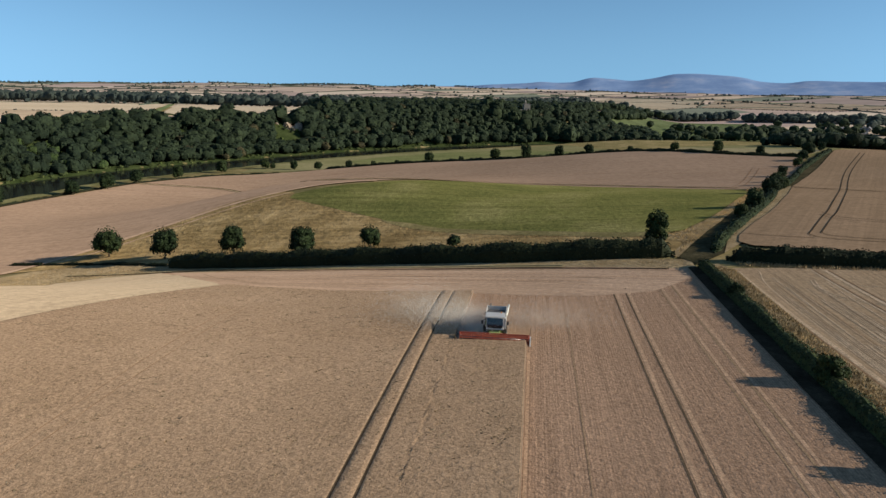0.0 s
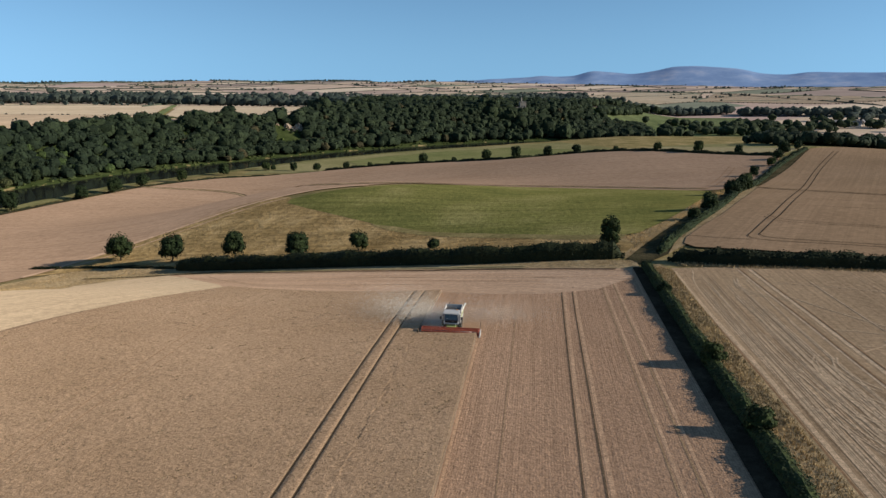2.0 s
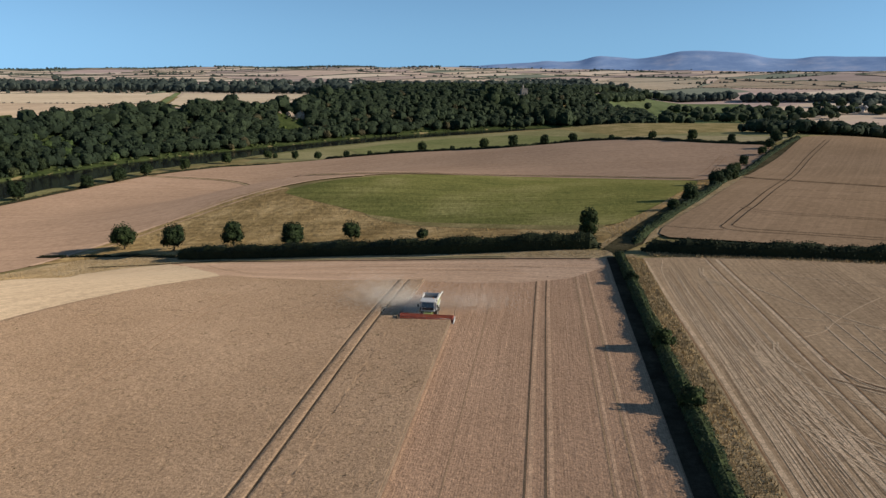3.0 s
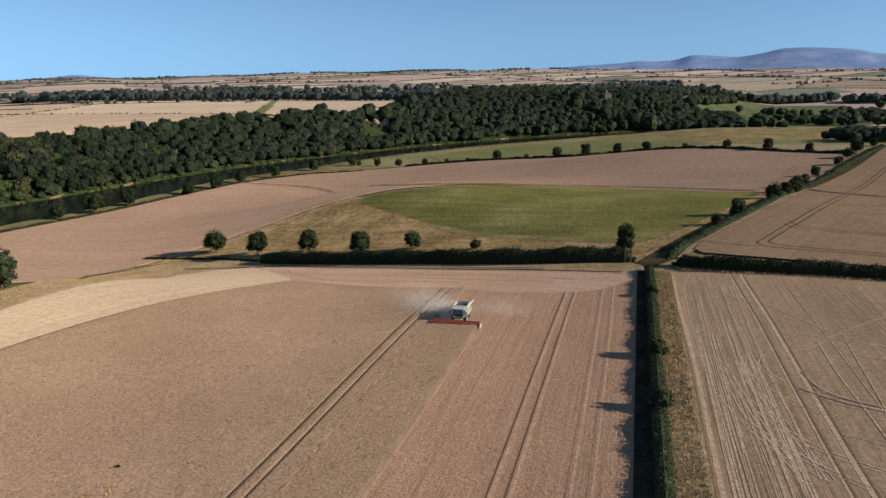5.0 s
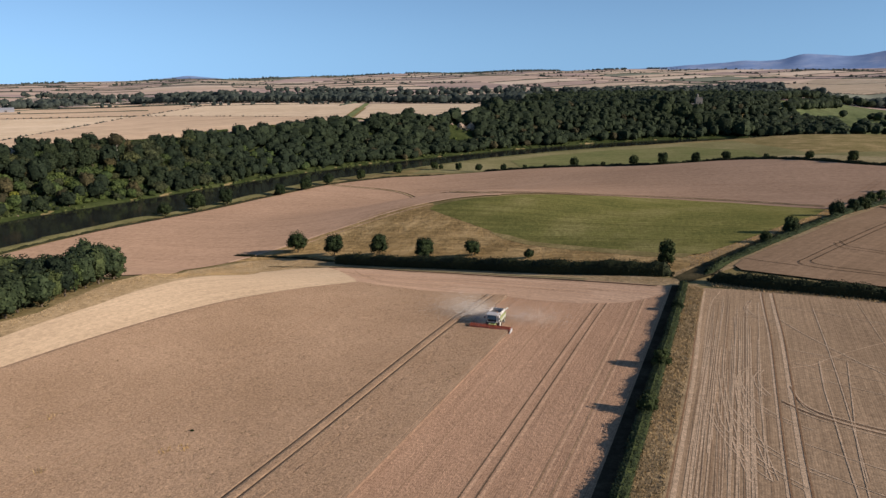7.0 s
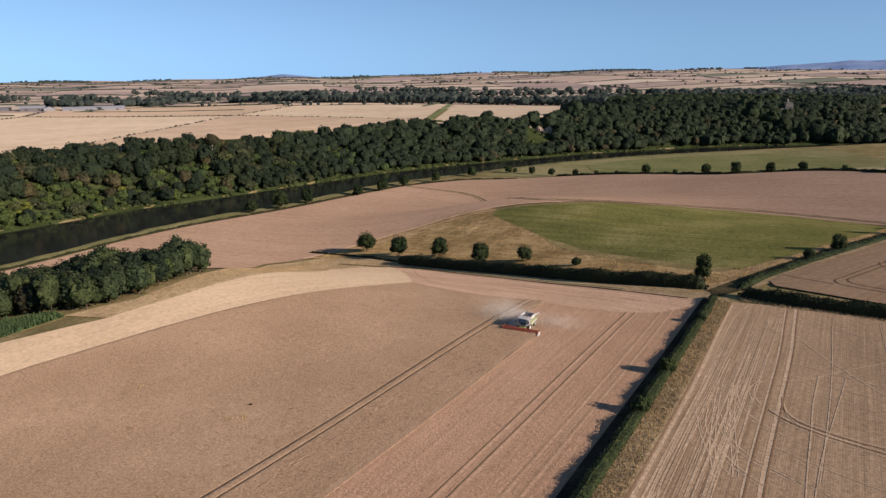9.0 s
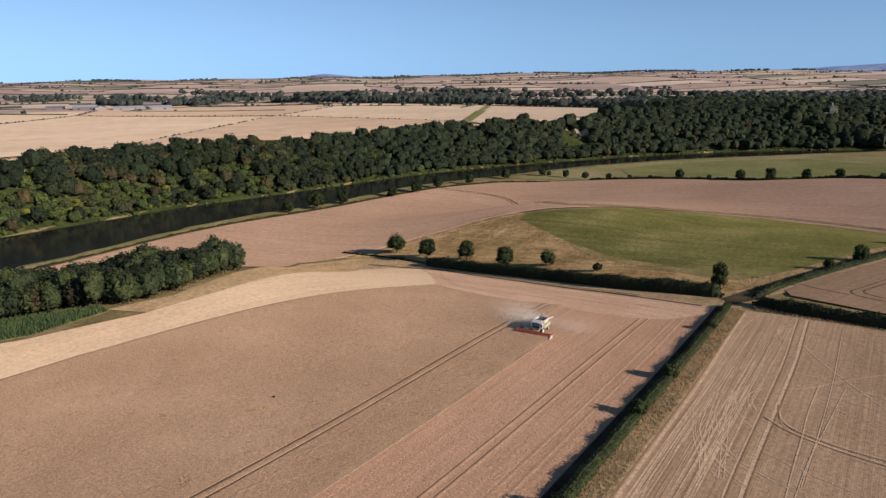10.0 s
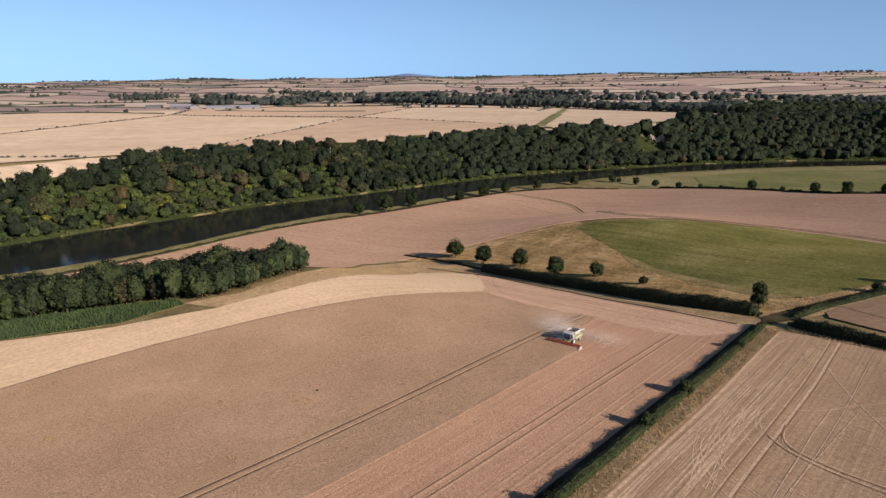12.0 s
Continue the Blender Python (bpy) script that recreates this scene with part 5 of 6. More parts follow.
        for _ in range(12):
            q = (v - 0.25 * np.sin(p / 430.0) - 0.37 * np.floor(u)) * LATTICE_V
            p = (u - 0.3 * np.sin(q / 390.0)) * LATTICE_U
        return ca * p - sa * q, sa * p + ca * q

    spots, walls = [], []
    span = np.linspace(0, 1, 12)
    for i in range(-17, 18):
        for j in range(-36, 44):
            for u, v, odds in ((np.full(12, i + 0.001), j + span, 0.4), (i + 0.001 + 0.998 * span, np.full(12, float(j)), 0.8)):
                x, y = place(u, v)
                r, az = math.hypot(x[6], y[6]), math.degrees(math.atan2(x[6], y[6]))
                if not (1330 < r < 4650 and -88 < az < 46) or (az > -5 and r < 1900) or rng.random() > odds:
                    continue
                h = rng.uniform(1.6, 3.4)
                g = height(x, y)
                dx, dy = np.gradient(x), np.gradient(y)
                ln = np.maximum(np.hypot(dx, dy), 1e-6)
                nx, ny = -dy / ln * 1.6, dx / ln * 1.6
                hh = h * rng.uniform(0.6, 1.25, 12)
                verts = np.stack([np.column_stack([x - nx, y - ny, g - 0.5]), np.column_stack([x, y, g + hh]), np.column_stack([x + nx, y + ny, g - 0.5])], 1).reshape(-1, 3)
                k = 3 * np.arange(11)
                walls.append((verts, np.vstack([np.stack([k, k + 1, k + 4, k + 3], 1), np.stack([k + 1, k + 2, k + 5, k + 4], 1)])))
                kind = rng.random()
                for _ in range(int(rng.integers(10, 22)) if kind < 0.16 else int(rng.integers(0, 5))):
                    w = rng.random()
                    spots.append((np.interp(w, span, x) + rng.normal(0, 3), np.interp(w, span, y) + rng.normal(0, 3)))
                if kind > 0.93:
                    spots += [(x[6] + rng.normal(0, 38), y[6] + rng.normal(0, 26)) for _ in range(26)]
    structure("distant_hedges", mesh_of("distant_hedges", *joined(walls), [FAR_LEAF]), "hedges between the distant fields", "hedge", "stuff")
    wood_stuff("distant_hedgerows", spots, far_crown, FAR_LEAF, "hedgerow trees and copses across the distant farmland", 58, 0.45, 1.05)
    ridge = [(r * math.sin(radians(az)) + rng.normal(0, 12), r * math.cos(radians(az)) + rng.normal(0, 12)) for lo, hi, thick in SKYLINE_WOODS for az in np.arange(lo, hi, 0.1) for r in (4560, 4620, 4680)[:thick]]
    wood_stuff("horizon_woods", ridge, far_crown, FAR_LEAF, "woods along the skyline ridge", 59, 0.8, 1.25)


build_woods()

LEANER = tree_parts(66, 19, 11, 10.5, 8, 520, 0.8, BROWN_LEAF, bark=PALE_BARK)
tree_thing("wind_bent_tree", LEANER, "tall wind-bent tree with a bare pale trunk above the wood", "tree", "", (-468, 411, z_at(-468, 411) - 0.4), 30, 1.3)

# plantation belt beside the near field, and the maize strip before it
PLANT = [tree_parts(110 + k, t, w, st, n, 480, 0.62, leaf, 1) for k, (t, w, st, n, leaf) in enumerate((
    (10, 7.5, 0.6, 10, PLANT_LEAF), (11, 7, 0.8, 10, WOOD_LEAF), (9, 7.5, 0.6, 10, PLANT_LEAF), (12, 6.5, 1, 9, PLANT_LEAF), (8, 5, 0.8, 7, LIGHT_LEAF), (9, 6, 1, 8, BROWN_LEAF)))]


def build_plantation():
    rng = np.random.default_rng(14)
    front = curve_through([(-250, -40), (-215, 2), (-170, 41), (-140, 58), (-134, 74), (-140, 98), (-147, 114)], 5.2)
    d = np.gradient(front, axis=0)
    n = np.stack([-d[:, 1], d[:, 0]], 1) / np.hypot(*d.T)[:, None]
    first = {}
    for k, (p, q) in enumerate(zip(front, n)):
        rows = 8 if k < len(front) - 10 else 6 if k < len(front) - 4 else 4
        for j in range(rows):
            x, y = p + q * (0.0 + 5.4 * j + rng.uniform(-1, 1)) + rng.uniform(-1.2, 1.2, 2)
            u = rng.random()
            kind = 4 if u < 0.08 else 5 if u < 0.18 else 3 if u < 0.3 else int(rng.integers(0, 3))
            m = pose(x, y, z_at(x, y) - 0.3, 0, 0, rng.uniform(0, 360)) @ Matrix.Scale(rng.uniform(0.95, 1.2) * (1.25 if k < 20 else 1.08), 4)
            if kind in first:
                copy_thing(first[kind], m).matrix_world = m
            else:
                label = {3: "tall dark young tree in the plantation", 4: "light green young tree in the plantation", 5: "bronze-leaved young tree in the plantation"}.get(kind, "dark green broadleaf tree in the plantation")
                first[kind] = tree_thing("plantation_tree", PLANT[kind], label, "tree", "plantation beside the field", (0, 0, 0))
                first[kind].matrix_world = m


build_plantation()
tufts("maize", [(-212, 12), (-166, 39), (-144, 53), (-137, 51), (-143, 29), (-170, 2), (-190, -24)], 26000, 1.3, "strip of tall green maize beside the plantation", 27, MAIZE)


# ---- combine harvester, facing the camera's start ----
def box(size, at, bevel=0.04, taper=(1, 1)):
    bm = bmesh.new()
    bmesh.ops.create_cube(bm, size=1)
    for v in bm.verts:
        k = taper if v.co.z > 0 else (1, 1)
        v.co = Vector((v.co.x * size[0] * k[0] + at[0], v.co.y * size[1] * k[1] + at[1], v.co.z * size[2] + at[2]))
    if bevel:
        bmesh.ops.bevel(bm, geom=bm.edges[:], offset=bevel, segments=2, affect="EDGES")
    return bm


def prism(profile, x0, x1, bevel=0.04):
    """a side profile of (y, z) drawn out from x0 to x1"""
    bm = bmesh.new()
    a = [bm.verts.new((x0, y, z)) for y, z in profile]
    b = [bm.verts.new((x1, y, z)) for y, z in profile]
    n = len(profile)
    bm.faces.new(a)
    bm.faces.new(b[::-1])
    for i in range(n):
        bm.faces.new((a[i], b[i], b[(i + 1) % n], a[(i + 1) % n]))
    bmesh.ops.recalc_face_normals(bm, faces=bm.faces)
    if bevel:
        bmesh.ops.bevel(bm, geom=bm.edges[:], offset=bevel, segments=2, affect="EDGES")
    return bm


def tube(a, b, r, sides=12, r2=None):
    a, b = Vector(a), Vector(b)
    bm = bmesh.new()
    bmesh.ops.create_cone(bm, cap_ends=True, segments=sides, radius1=r, radius2=r if r2 is None else r2, depth=(b - a).length)
    m = Matrix.Translation((a + b) / 2) @ (b - a).to_track_quat("Z", "Y").to_matrix().to_4x4()
    bmesh.ops.transform(bm, matrix=m, verts=bm.verts)
    return bm


def merge(*bms):
    out = bmesh.new()
    for b in bms:
        me = bpy.data.meshes.new("tmp")
        b.to_mesh(me)
        b.free()
        out.from_mesh(me)
        bpy.data.meshes.remove(me)
    return out


WHITE = paint("dusty_white_paint", (0.50, 0.49, 0.475), 0.45, 0.4)
GREEN = paint("light_green_paint", (0.25, 0.31, 0.09), 0.45, 0.45)
RED = paint("orange_red_paint", (0.40, 0.075, 0.035), 0.5, 0.35)
STEEL = paint("worn_steel", (0.22, 0.21, 0.20), 0.45, 0.4, metal=0.7)
BLACK = paint("black_rubber", (0.022, 0.021, 0.02), 0.85, 0.45, spec=0.2)
DARKP = paint("dark_grey_panel", (0.035, 0.036, 0.04), 0.5, 0.3)
GLASS = paint("tinted_cab_glass", (0.012, 0.016, 0.02), 0.06, 0.08, spec=0.8)
LAMP = paint("lamp_lens", (0.75, 0.72, 0.62), 0.2, 0.1)
AMBER = paint("amber_lens", (0.8, 0.30, 0.02), 0.25, 0.05)


def wheel(parent, x, y, r, w):
    bm = bmesh.new()
    prof = [(0.62 * r, -w * 0.42), (0.8 * r, -w * 0.5), (0.96 * r, -w * 0.46), (r, -w * 0.3), (r, w * 0.3), (0.96 * r, w * 0.46), (0.8 * r, w * 0.5), (0.62 * r, w * 0.42)]
    n = 28
    rings = [[bm.verts.new((x + b, y + a * math.cos(2 * math.pi * i / n), r + a * math.sin(2 * math.pi * i / n))) for a, b in prof] for i in range(n)]
    for i in range(n):
        for j in range(len(prof) - 1):
            bm.faces.new((rings[i][j], rings[i][j + 1], rings[(i + 1) % n][j + 1], rings[(i + 1) % n][j]))
    lugs = []
    for i in range(20):
        a = 2 * math.pi * i / 20
        lug = box((w * 0.44, 0.07 * r, 0.08 * r), (w * 0.22 * (1 if i % 2 else -1), 0, r * 1.01), 0)
        bmesh.ops.transform(lug, matrix=Matrix.Translation((x, y, r)) @ Matrix.Rotation(a, 4, "X"), verts=lug.verts)
        lugs.append(lug)
    bmesh.ops.recalc_face_normals(bm, faces=bm.faces)
    ob = part("wheel", merge(bm, *lugs), BLACK, parent, "large ribbed black tyre", True)
    part("rim", merge(tube((x - w * 0.3, y, r), (x + w * 0.3, y, r), 0.63 * r, 20), tube((x - w * 0.4, y, r), (x + w * 0.4, y, r), 0.2 * r, 12)), LAMP, ob, "pale wheel rim")


def build_combine():
    x0, y0 = -4.95, CUT_TO
    ob = thing("combine_harvester", "white and light green combine harvester with wide orange-red header cutting barley", "combine harvester", "", (x0, y0, z_at(x0, y0 + 4) + 0.12))
    w = 5.5  # half the header's width
    # header: trough, knife, end dividers, screw and reel
    head = part("header", merge(prism([(0.1, 0.25), (1.55, 0.2), (1.7, 1.05), (1.5, 1.15), (1.35, 0.45), (0.1, 0.32)], -w, w, 0.02), box((2 * w, 0.12, 0.16), (0, 1.62, 1.2), 0.03)), RED, ob, "wide orange-red cutting header")
    part("knife", box((2 * w, 0.22, 0.05), (0, 0.02, 0.24), 0.01), STEEL, head)
    part("intake_auger", tube((-w + 0.1, 1.0, 0.66), (w - 0.1, 1.0, 0.66), 0.26, 16), STEEL, head, smooth=True)
    for sx in (-1, 1):
        part("divider", prism([(-1.15, 0.2), (0.2, 0.2), (1.6, 0.2), (1.6, 1.15), (0.6, 1.2), (-0.2, 0.62)], sx * w - 0.1, sx * w + 0.1, 0.03), WHITE if sx > 0 else DARKP, head, "white end shield" if sx > 0 else "dark end shield")
    reel = part("reel", tube((-w + 0.2, 0.35, 1.15), (w - 0.2, 0.35, 1.15), 0.09, 10), RED, head, "orange-red pick-up reel")
    for i in range(6):
        a = 2 * math.pi * i / 6 + 0.3
        by, bz = 0.35 + 0.55 * math.cos(a), 1.15 + 0.55 * math.sin(a)
        tines = [box((0.03, 0.03, 0.26), (-w + 0.4 + 0.36 * k, by, bz - 0.15), 0) for k in range(int((2 * w - 0.6) / 0.36))]
        part("bat", merge(tube((-w + 0.25, by, bz), (w - 0.25, by, bz), 0.05, 8), *tines), RED, reel)
    for k in range(7):
        xx = -w + 0.3 + k * (2 * w - 0.6) / 6
        arms = [tube((xx, 0.35, 1.15), (xx, 0.35 + 0.55 * math.cos(2 * math.pi * i / 6 + 0.3), 1.15 + 0.55 * math.sin(2 * math.pi * i / 6 + 0.3)), 0.03, 6) for i in range(6)]
        part("spider", merge(*arms), RED, reel)
    for sx in (-1, 1):
        part("reel_arm", tube((sx * (w - 0.2), 1.62, 1.25), (sx * (w - 0.2), 0.35, 1.2), 0.07, 8), RED, head)
    part("marker_rod", tube((w - 0.1, 1.5, 1.1), (w + 0.05, 1.5, 2.6), 0.03, 6), STEEL, head)
    part("feeder_house", prism([(1.4, 0.35), (3.1, 1.0), (3.1, 1.85), (1.5, 1.15)], -0.85, 0.85, 0.05), GREEN, ob, "light green sloping feeder house")
    # body
    body = part("body", prism([(3.0, 0.95), (8.9, 0.95), (9.3, 1.4), (9.3, 2.45), (8.7, 2.9), (3.0, 2.9)], -1.45, 1.45, 0.08), GREEN, ob, "light green body panels")
    for sx in (-1, 1):
        part("side_panel", prism([(3.5, 1.35), (6.2, 1.25), (8.8, 1.4), (9.1, 2.3), (8.5, 2.7), (3.5, 2.75)], sx * 1.5 - 0.05, sx * 1.5 + 0.05, 0.03), GREEN, body, "light green side panel")
        part("panel_stripe", prism([(4.6, 1.4), (8.75, 1.55), (8.9, 2.2), (5.4, 2.0)], sx * 1.57 - 0.02, sx * 1.57 + 0.02, 0.01), WHITE, body, "dusty white panel stripe")
        part("handrail", merge(tube((sx * 1.6, 3.1, 1.9), (sx * 1.6, 3.1, 2.95), 0.025, 6), tube((sx * 1.6, 3.1, 2.95), (sx * 1.6, 4.1, 2.95), 0.025, 6), tube((sx * 1.6, 4.1, 1.9), (sx * 1.6, 4.1, 2.95), 0.025, 6)), DARKP, body)
    tank = part("grain_tank", merge(prism([(4.2, 2.9), (7.3, 2.9), (7.6, 3.95), (4.1, 3.95)], -1.6, -1.5, 0.02), prism([(4.2, 2.9), (7.3, 2.9), (7.6, 3.95), (4.1, 3.95)], 1.5, 1.6, 0.02), box((3.1, 0.1, 0.95), (0, 4.25, 3.4), 0.02), box((3.1, 0.1, 1.0), (0, 7.45, 3.42), 0.02)), WHITE, ob, "dusty white open-topped grain tank walls")
    part("tank_floor", prism([(4.32, 2.95), (7.38, 2.95), (7.38, 3.3), (5.8, 3.5), (4.32, 3.3)], -1.48, 1.48, 0.03), DARKP, tank, "dark inside of the grain tank")
    hood = part("engine_hood", prism([(7.55, 2.85), (9.2, 2.6), (9.25, 2.9), (8.8, 3.35), (7.6, 3.5)], -1.4, 1.4, 0.1), WHITE, ob, "white engine hood")
    part("air_screen", tube((1.38, 8.3, 3.05), (1.52, 8.3, 3.05), 0.42, 20), DARKP, hood)
    part("exhaust", tube((-1.0, 7.9, 3.3), (-1.0, 7.9, 4.2), 0.09, 10), STEEL, hood)
    # cab
    cab = part("cab", prism([(2.2, 1.95), (2.05, 2.5), (2.3, 3.62), (3.95, 3.62), (4.0, 1.95)], -1.25, 1.25, 0.06), GLASS, ob, "dark tinted glass cab")
    part("cab_roof", prism([(1.95, 3.6), (1.9, 3.73), (2.1, 3.9), (4.0, 3.92), (4.15, 3.78), (4.1, 3.6)], -1.5, 1.5, 0.06), WHITE, cab, "white cab roof")
    part("cab_floor", box((2.7, 2.0, 0.16), (0, 3.05, 1.8), 0.04), WHITE, cab)
    for sx in (-1, 1):
        part("pillar", tube((sx * 1.25, 2.12, 1.9), (sx * 1.25, 2.32, 3.62), 0.07, 8), WHITE, cab)
        m = part("mirror", box((0.34, 0.08, 0.6), (sx * 1.95, 2.15, 2.85), 0.03), DARKP, cab)
        part("mirror_arm", tube((sx * 1.35, 2.35, 3.5), (sx * 1.95, 2.15, 2.95), 0.03, 6), DARKP, m)
        for k in range(3):
            part("work_lamp", box((0.2, 0.08, 0.13), (sx * (0.35 + 0.33 * k), 1.92, 3.75), 0.02), LAMP, cab)
    part("beacon", tube((0.9, 3.7, 3.9), (0.9, 3.7, 4.15), 0.08, 10), AMBER, cab, "amber warning beacon")
    part("fire_panel", box((0.5, 1.1, 1.7), (1.42, 3.3, 2.55), 0.06), WHITE, body, "white front side panel")
    # unloading spout folded back along the left side, ladder, spreader
    part("unloading_auger", merge(tube((1.5, 4.4, 3.0), (1.75, 4.6, 3.75), 0.17, 14), tube((1.75, 4.6, 3.75), (1.85, 9.3, 3.6), 0.16, 14), tube((1.85, 9.25, 3.65), (1.86, 9.5, 3.25), 0.16, 12)), LAMP, ob, "folded dusty white unloading spout", True)
    rails = [tube((1.5 + 0.28 * k, 2.75, 0.55), (1.3 + 0.28 * k, 2.95, 1.85), 0.03, 6) for k in (0, 1)]
    part("ladder", merge(*rails, *[box((0.34, 0.16, 0.04), (1.62 - 0.05 * k, 2.78 + 0.05 * k, 0.65 + 0.3 * k), 0.01) for k in range(5)]), DARKP, ob)
    part("straw_chopper", prism([(9.1, 0.95), (9.9, 0.75), (10.0, 1.1), (9.3, 1.6)], -1.35, 1.35, 0.04), DARKP, ob, "dark straw chopper hood")
    part("axle", merge(tube((-1.5, 3.6, 0.95), (1.5, 3.6, 0.95), 0.16, 10), tube((-1.2, 7.9, 0.65), (1.2, 7.9, 0.65), 0.12, 10)), STEEL, ob)
    for sx in (-1, 1):
        wheel(ob, sx * 1.5, 3.6, 0.97, 0.75)
        wheel(ob, sx * 1.3, 7.9, 0.66, 0.5)
    return ob


build_combine()


def build_dust():
    """a drifting cloud of chaff specks behind and to the shaded side of the harvester"""
    rng = np.random.default_rng(77)
    n = 280000
    u = rng.random(n) ** 1.7
    x = -6.2 - 15 * u + rng.normal(0, 1.3 + 2.6 * u)
    y = CUT_TO + 6.0 + 10 * u + rng.normal(0, 2.0 + 3.6 * u)
    z = np.abs(rng.normal(0, 1.3 + 1.5 * u)) + 0.3
    k = rng.random(n) < 0.16
    x = np.where(k, rng.normal(1.5, 5.5, n), x)
    y = np.where(k, CUT_TO + 10.5 + rng.normal(0, 2.8, n), y)
    z = np.where(k, np.abs(rng.normal(0, 1.9, n)) + 0.3, z)
    p = np.column_stack([x, y, height(x, y) + z])
    s = rng.uniform(0.01, 0.024, n)[:, None]
    a, b, c = (rng.standard_normal((n, 3)) for _ in range(3))
    v = np.stack([p + a * s, p + b * s, p + c * s], 1).reshape(-1, 3)
    chaff = foliage("chaff_dust", (0.80, 0.77, 0.73), (0.83, 0.80, 0.76), (0.86, 0.83, 0.80))
    structure("chaff_dust", mesh_of("chaff_dust", v, np.arange(n * 3).reshape(-1, 3), [chaff]), "pale cloud of chaff and dust behind the harvester", "dust", "stuff")


build_dust()
tree_thing("weed_clump", BUSH[1], "dark clump of weeds standing in the barley", "weed", "", (-37.7, 31.5, z_at(-37.7, 31.5) + 0.25), 0, 0.2)

# ---- far buildings ----
ROOF_PALE = paint("pale_sheet_roof", (0.3, 0.31, 0.33), 0.6, 0.2)
ROOF_SLATE = paint("grey_slate_roof", (0.13, 0.13, 0.145), 0.7, 0.2)
WALL_DARK = paint("dark_boarding", (0.12, 0.12, 0.13), 0.8, 0.2)
WALL_GREY = paint("grey_sheet_wall", (0.25, 0.25, 0.26), 0.7, 0.25)
WALL_WHITE = paint("white_render", (0.72, 0.70, 0.66), 0.8, 0.2)
STONE = paint("old_sandstone", (0.24, 0.215, 0.185), 0.9, 0.3)


def house(name, label, category, at, turn, length, width, eaves, ridge, wall, roof, doors, windows, group=""):
    ob = thing(name, label, category, group, at, turn)
    hl, hw_ = length / 2, width / 2
    part("wall", prism([(-hw_, -3), (hw_, -3), (hw_, eaves), (0, ridge), (-hw_, eaves)], -hl, hl, 0), wall, ob)
    r = part("roof", merge(prism([(-hw_ - 0.5, eaves - 0.3), (-hw_ - 0.5, eaves), (0, ridge + 0.35), (0, ridge)], -hl - 0.5, hl + 0.5, 0), prism([(hw_ + 0.5, eaves - 0.3), (0, ridge), (0, ridge + 0.35), (hw_ + 0.5, eaves)], -hl - 0.5, hl + 0.5, 0)), roof, ob)
    for k in range(doors):
        part("door", box((4.0 if length > 30 else 1.0, 0.2, eaves * 0.75 if length > 30 else 2.1), (-hl + length * (k + 0.5) / doors, -hw_ - 0.08, (eaves * 0.75 if length > 30 else 2.1) / 2), 0), DARKP, ob)
    for k in range(windows):
        x = -hl + length * (k + 0.5) / windows
        win = part("window", box((1.1, 0.16, 1.3), (x, -hw_ - 0.07, eaves * 0.62), 0), GLASS, ob)
        part("sill", box((1.3, 0.3, 0.12), (x, -hw_ - 0.1, eaves * 0.62 - 0.72), 0), WHITE, win)
    if windows:
        part("chimney", box((0.9, 0.9, 2.2), (hl - 1.2, 0, ridge + 0.6), 0), STONE, r)
    return ob


def on_land(x, y, up=0.0):
    return (x, y, z_at(x, y) + up)


house("farm_shed", "long low farm shed with a pale sheet roof", "barn", on_land(-1251, 817), 57, 112, 24, 4.5, 8, WALL_GREY, ROOF_PALE, 4, 0, "farm sheds")
house("farm_shed", "dark boarded farm shed with a pale roof", "barn", on_land(-1335, 742), 57, 44, 24, 6, 9.5, WALL_DARK, ROOF_PALE, 2, 0, "farm sheds")
house("farm_shed", "farm shed with a pale grey gable end", "barn", on_land(-1310, 760), -30, 36, 20, 5, 8.5, WALL_GREY, ROOF_SLATE, 2, 0, "farm sheds")
house("farm_shed", "small dark farm building beside the sheds", "barn", on_land(-1385, 706), 57, 30, 14, 4, 7, WALL_DARK, ROOF_SLATE, 1, 0, "farm sheds")
for k, (x, y, t, wl) in enumerate(((560, 1395, 10, WALL_WHITE), (592, 1375, -25, WALL_WHITE), (612, 1400, 60, STONE), (640, 1385, 15, WALL_WHITE), (668, 1405, -40, WALL_WHITE), (700, 1390, 5, STONE), (735, 1410, 30, WALL_WHITE), (480, 1560, 20, WALL_WHITE), (520, 1575, -15, STONE))):
    house("cottage", "small cottage with a slate roof among trees", "house", on_land(x, y), t, 13 + 3 * (k % 3), 8, 4.6, 8, wl, ROOF_SLATE, 1, 4, "village cottages")
house("field_hut", "small pale hut at the foot of the green hillside", "hut", on_land(215, 1165), 20, 6, 4, 2.4, 3.6, WALL_WHITE, ROOF_SLATE, 1, 0)


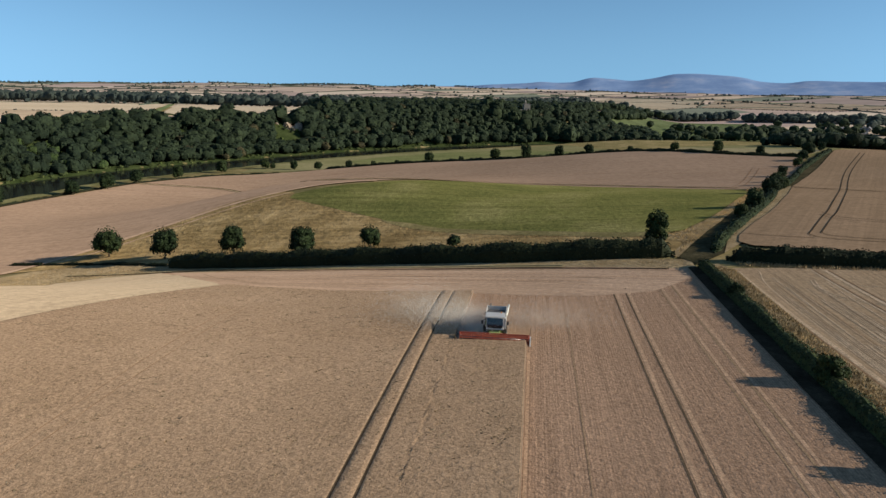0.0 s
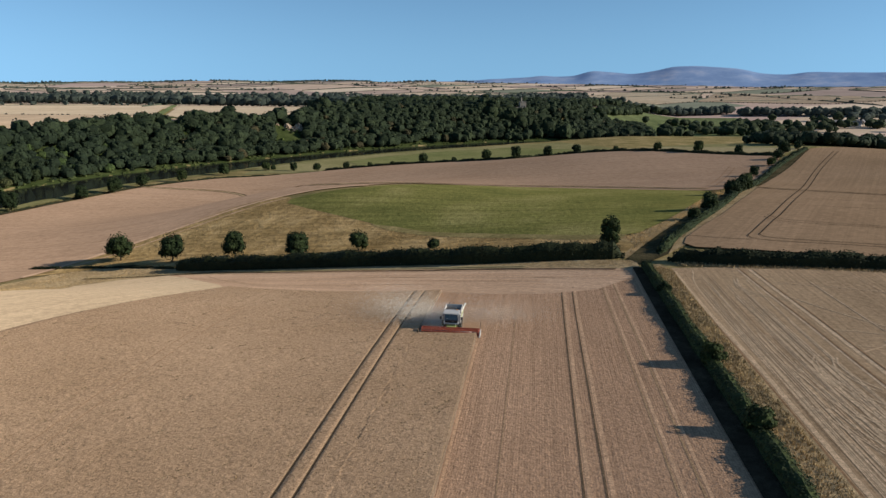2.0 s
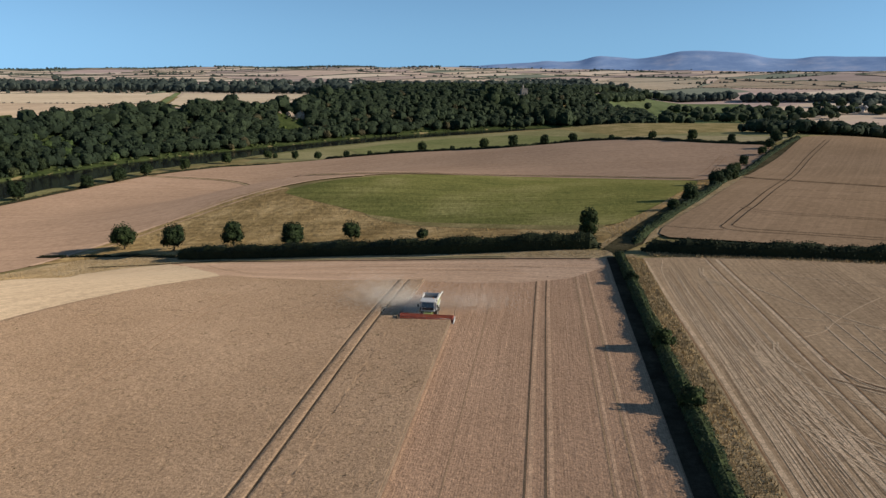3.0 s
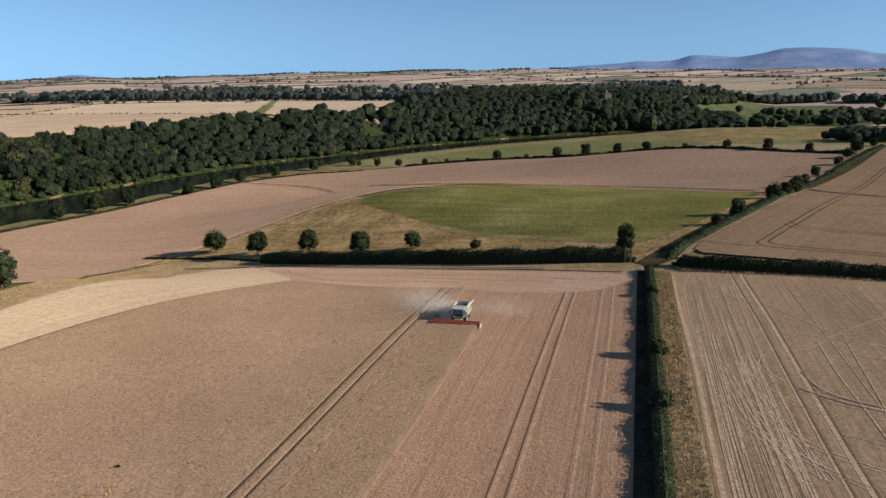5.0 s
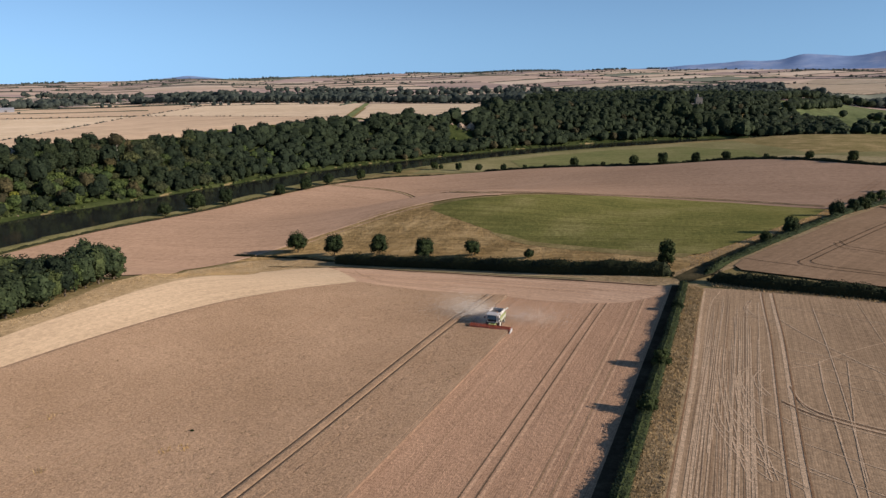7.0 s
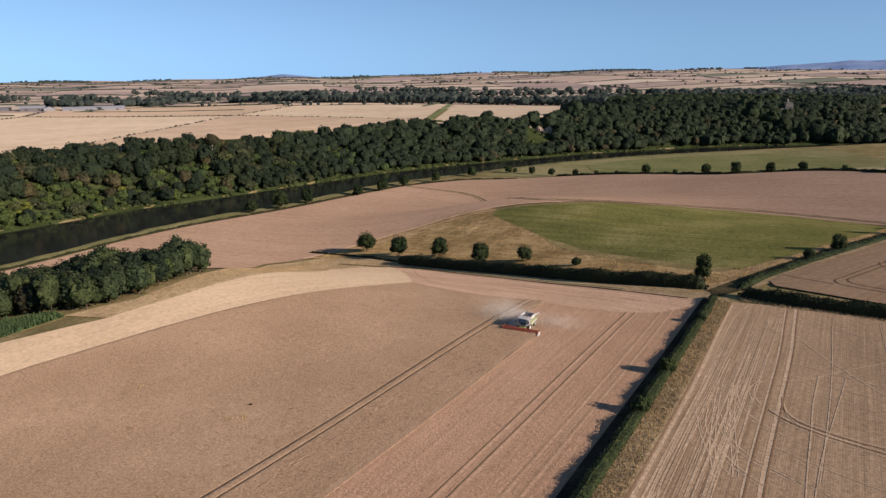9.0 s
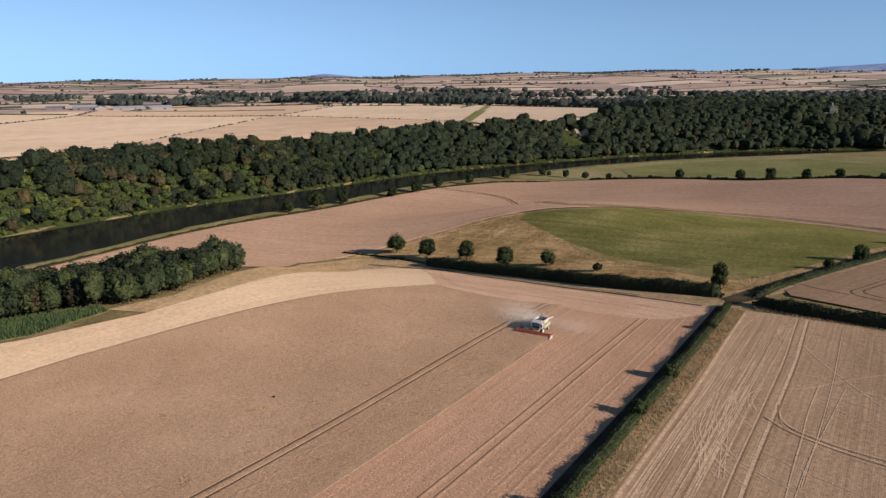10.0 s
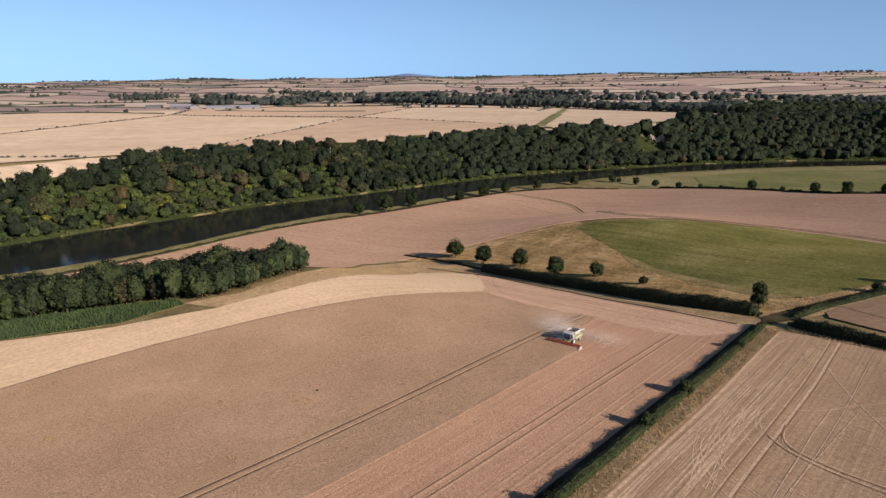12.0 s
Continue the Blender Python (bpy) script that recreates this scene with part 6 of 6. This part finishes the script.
def build_castle():
    """a ruined tower house: a tall keep with broken walls beside it"""
    ob = thing("castle", "ruined sandstone tower house rising above the wood", "castle", "", (-15, 1102, -25), 12)
    tower = part("tower", box((10, 10, 58), (0, 0, 17), 0.3), STONE, ob)
    for k in range(4):
        for j in range(4):
            a = (-4.2 + 2.8 * j, 4.5)
            px, py = ((a[0], -a[1]), (a[0], a[1]), (-a[1], a[0]), (a[1], a[0]))[k]
            part("merlon", box((1.5, 0.9, 1.8) if k < 2 else (0.9, 1.5, 1.8), (px, py, 46.8), 0.1), STONE, tower)
    part("turret", tube((-2.6, -2.6, 40), (-2.6, -2.6, 51), 1.2, 10), STONE, tower)
    part("turret_cap", tube((-2.6, -2.6, 51), (-2.6, -2.6, 53.5), 1.35, 10, 0.1), STONE, tower)
    part("wing", prism([(-4.5, -12), (4.5, -12), (4.5, 37), (1.5, 39), (-2, 37.5), (-4.5, 39)], -22, -5.0, 0.2), STONE, ob)
    part("broken_wall", merge(box((4.4, 1.6, 54), (-22.5, -4, 16.5), 0.3, (0.5, 1)), box((3.4, 1.4, 51), (-15, -4.2, 15), 0.3, (0.5, 1))), STONE, ob, "jagged stump of ruined wall")
    for j in range(4):
        part("window", box((1.0, 0.3, 2.2), (-20 + 4.2 * j, -4.6, 34.5), 0), DARKP, ob)
    for j in range(2):
        part("window", box((1.0, 0.3, 2.4), (-1.5 + 3.2 * j, -5.0, 40), 0), DARKP, ob)


build_castle()


def build_scar(label, at, turn, wide, tall, seed):
    """a bare rock face showing between the trees"""
    bm = bmesh.new()
    nx, nz = 30, 8
    rng = np.random.default_rng(seed)
    grid = [[bm.verts.new((wide * (i / (nx - 1) - 0.5), 0.6 * tall * (j / (nz - 1)) ** 1.4 + rng.normal(0, 0.075 * tall), tall * j / (nz - 1) * (0.75 + 0.25 * math.sin(i * 0.5 + seed)))) for j in range(nz)] for i in range(nx)]
    for i in range(nx - 1):
        for j in range(nz - 1):
            bm.faces.new((grid[i][j], grid[i + 1][j], grid[i + 1][j + 1], grid[i][j + 1]))
    ob = thing("rock_scar", label, "rock face", "", at, turn)
    part("rock_face", bm, EARTH, ob)


build_scar("bare pale sandstone scar in the wooded bank", (-299, 834, -11.5), 20, 32, 11.5, 8)
build_scar("small pale outcrop among the riverside bushes", (-466, 234, z_at(-466, 234) - 0.5), 85, 6, 4.0, 9)
build_scar("low pale rocks at the water's edge", (-430, 283, z_at(-430, 283) - 0.3), 80, 5, 1.6, 10)


def build_hills():
    """the far upland: ridges of hazy hills along the horizon"""
    az = np.radians(np.arange(-82, 46, 0.25))
    deg = np.degrees(az)
    top = np.interp(deg, [-82, -70, -62, -55, -46, -42.5, -39, -30, -24, -19, -14, -11.3, -4.6, -1, 0.4, 1.5, 2.8, 3.7, 4.3, 5.6, 7, 8.1, 9.2, 10.2, 11.6, 13.4, 15.3, 16.3, 18.4, 19.3, 21, 24, 27, 35, 46], [40, 44, 46, 48, 62, 90, 62, 56, 56, 58, 62, 74, 96, 114, 124, 117, 122, 147, 156, 146, 134, 142, 160, 178, 183, 176, 159, 134, 128, 143, 139, 138, 134, 112, 90])
    top = top + 1.0 * np.sin(deg * 1.3) + 1.0 * np.sin(deg * 3.1 + 1)
    bell = np.exp(-0.5 * (np.arange(-12, 13) / 1.3) ** 2)
    top = np.convolve(np.pad(top, 12, mode="edge"), bell / bell.sum(), mode="valid")
    depth = np.array([4150, 4300, 4450, 4580, 4680, 4760, 4860])
    rise = np.array([0.0, 0.22, 0.5, 0.78, 0.95, 1.0, 0.6])
    v = np.empty((len(az), len(depth), 3))
    for j, (r, q) in enumerate(zip(depth, rise)):
        rr = r + 6 * np.sin(deg * 0.9 + j)
        v[:, j, 0], v[:, j, 1] = rr * np.sin(az), rr * np.cos(az)
        v[:, j, 2] = 45 + (top - 45) * np.clip(q + 0.012 * np.sin(deg * 0.8 + 2 * j) * (0 < j < 5), 0, 1)
    structure("backdrop_hills", mesh_of("backdrop_hills", v.reshape(-1, 3), grid_faces(len(az), len(depth)), [hill_material()], True), "upland hills along the horizon, haze put into their blue colour", "hills")


build_hills()
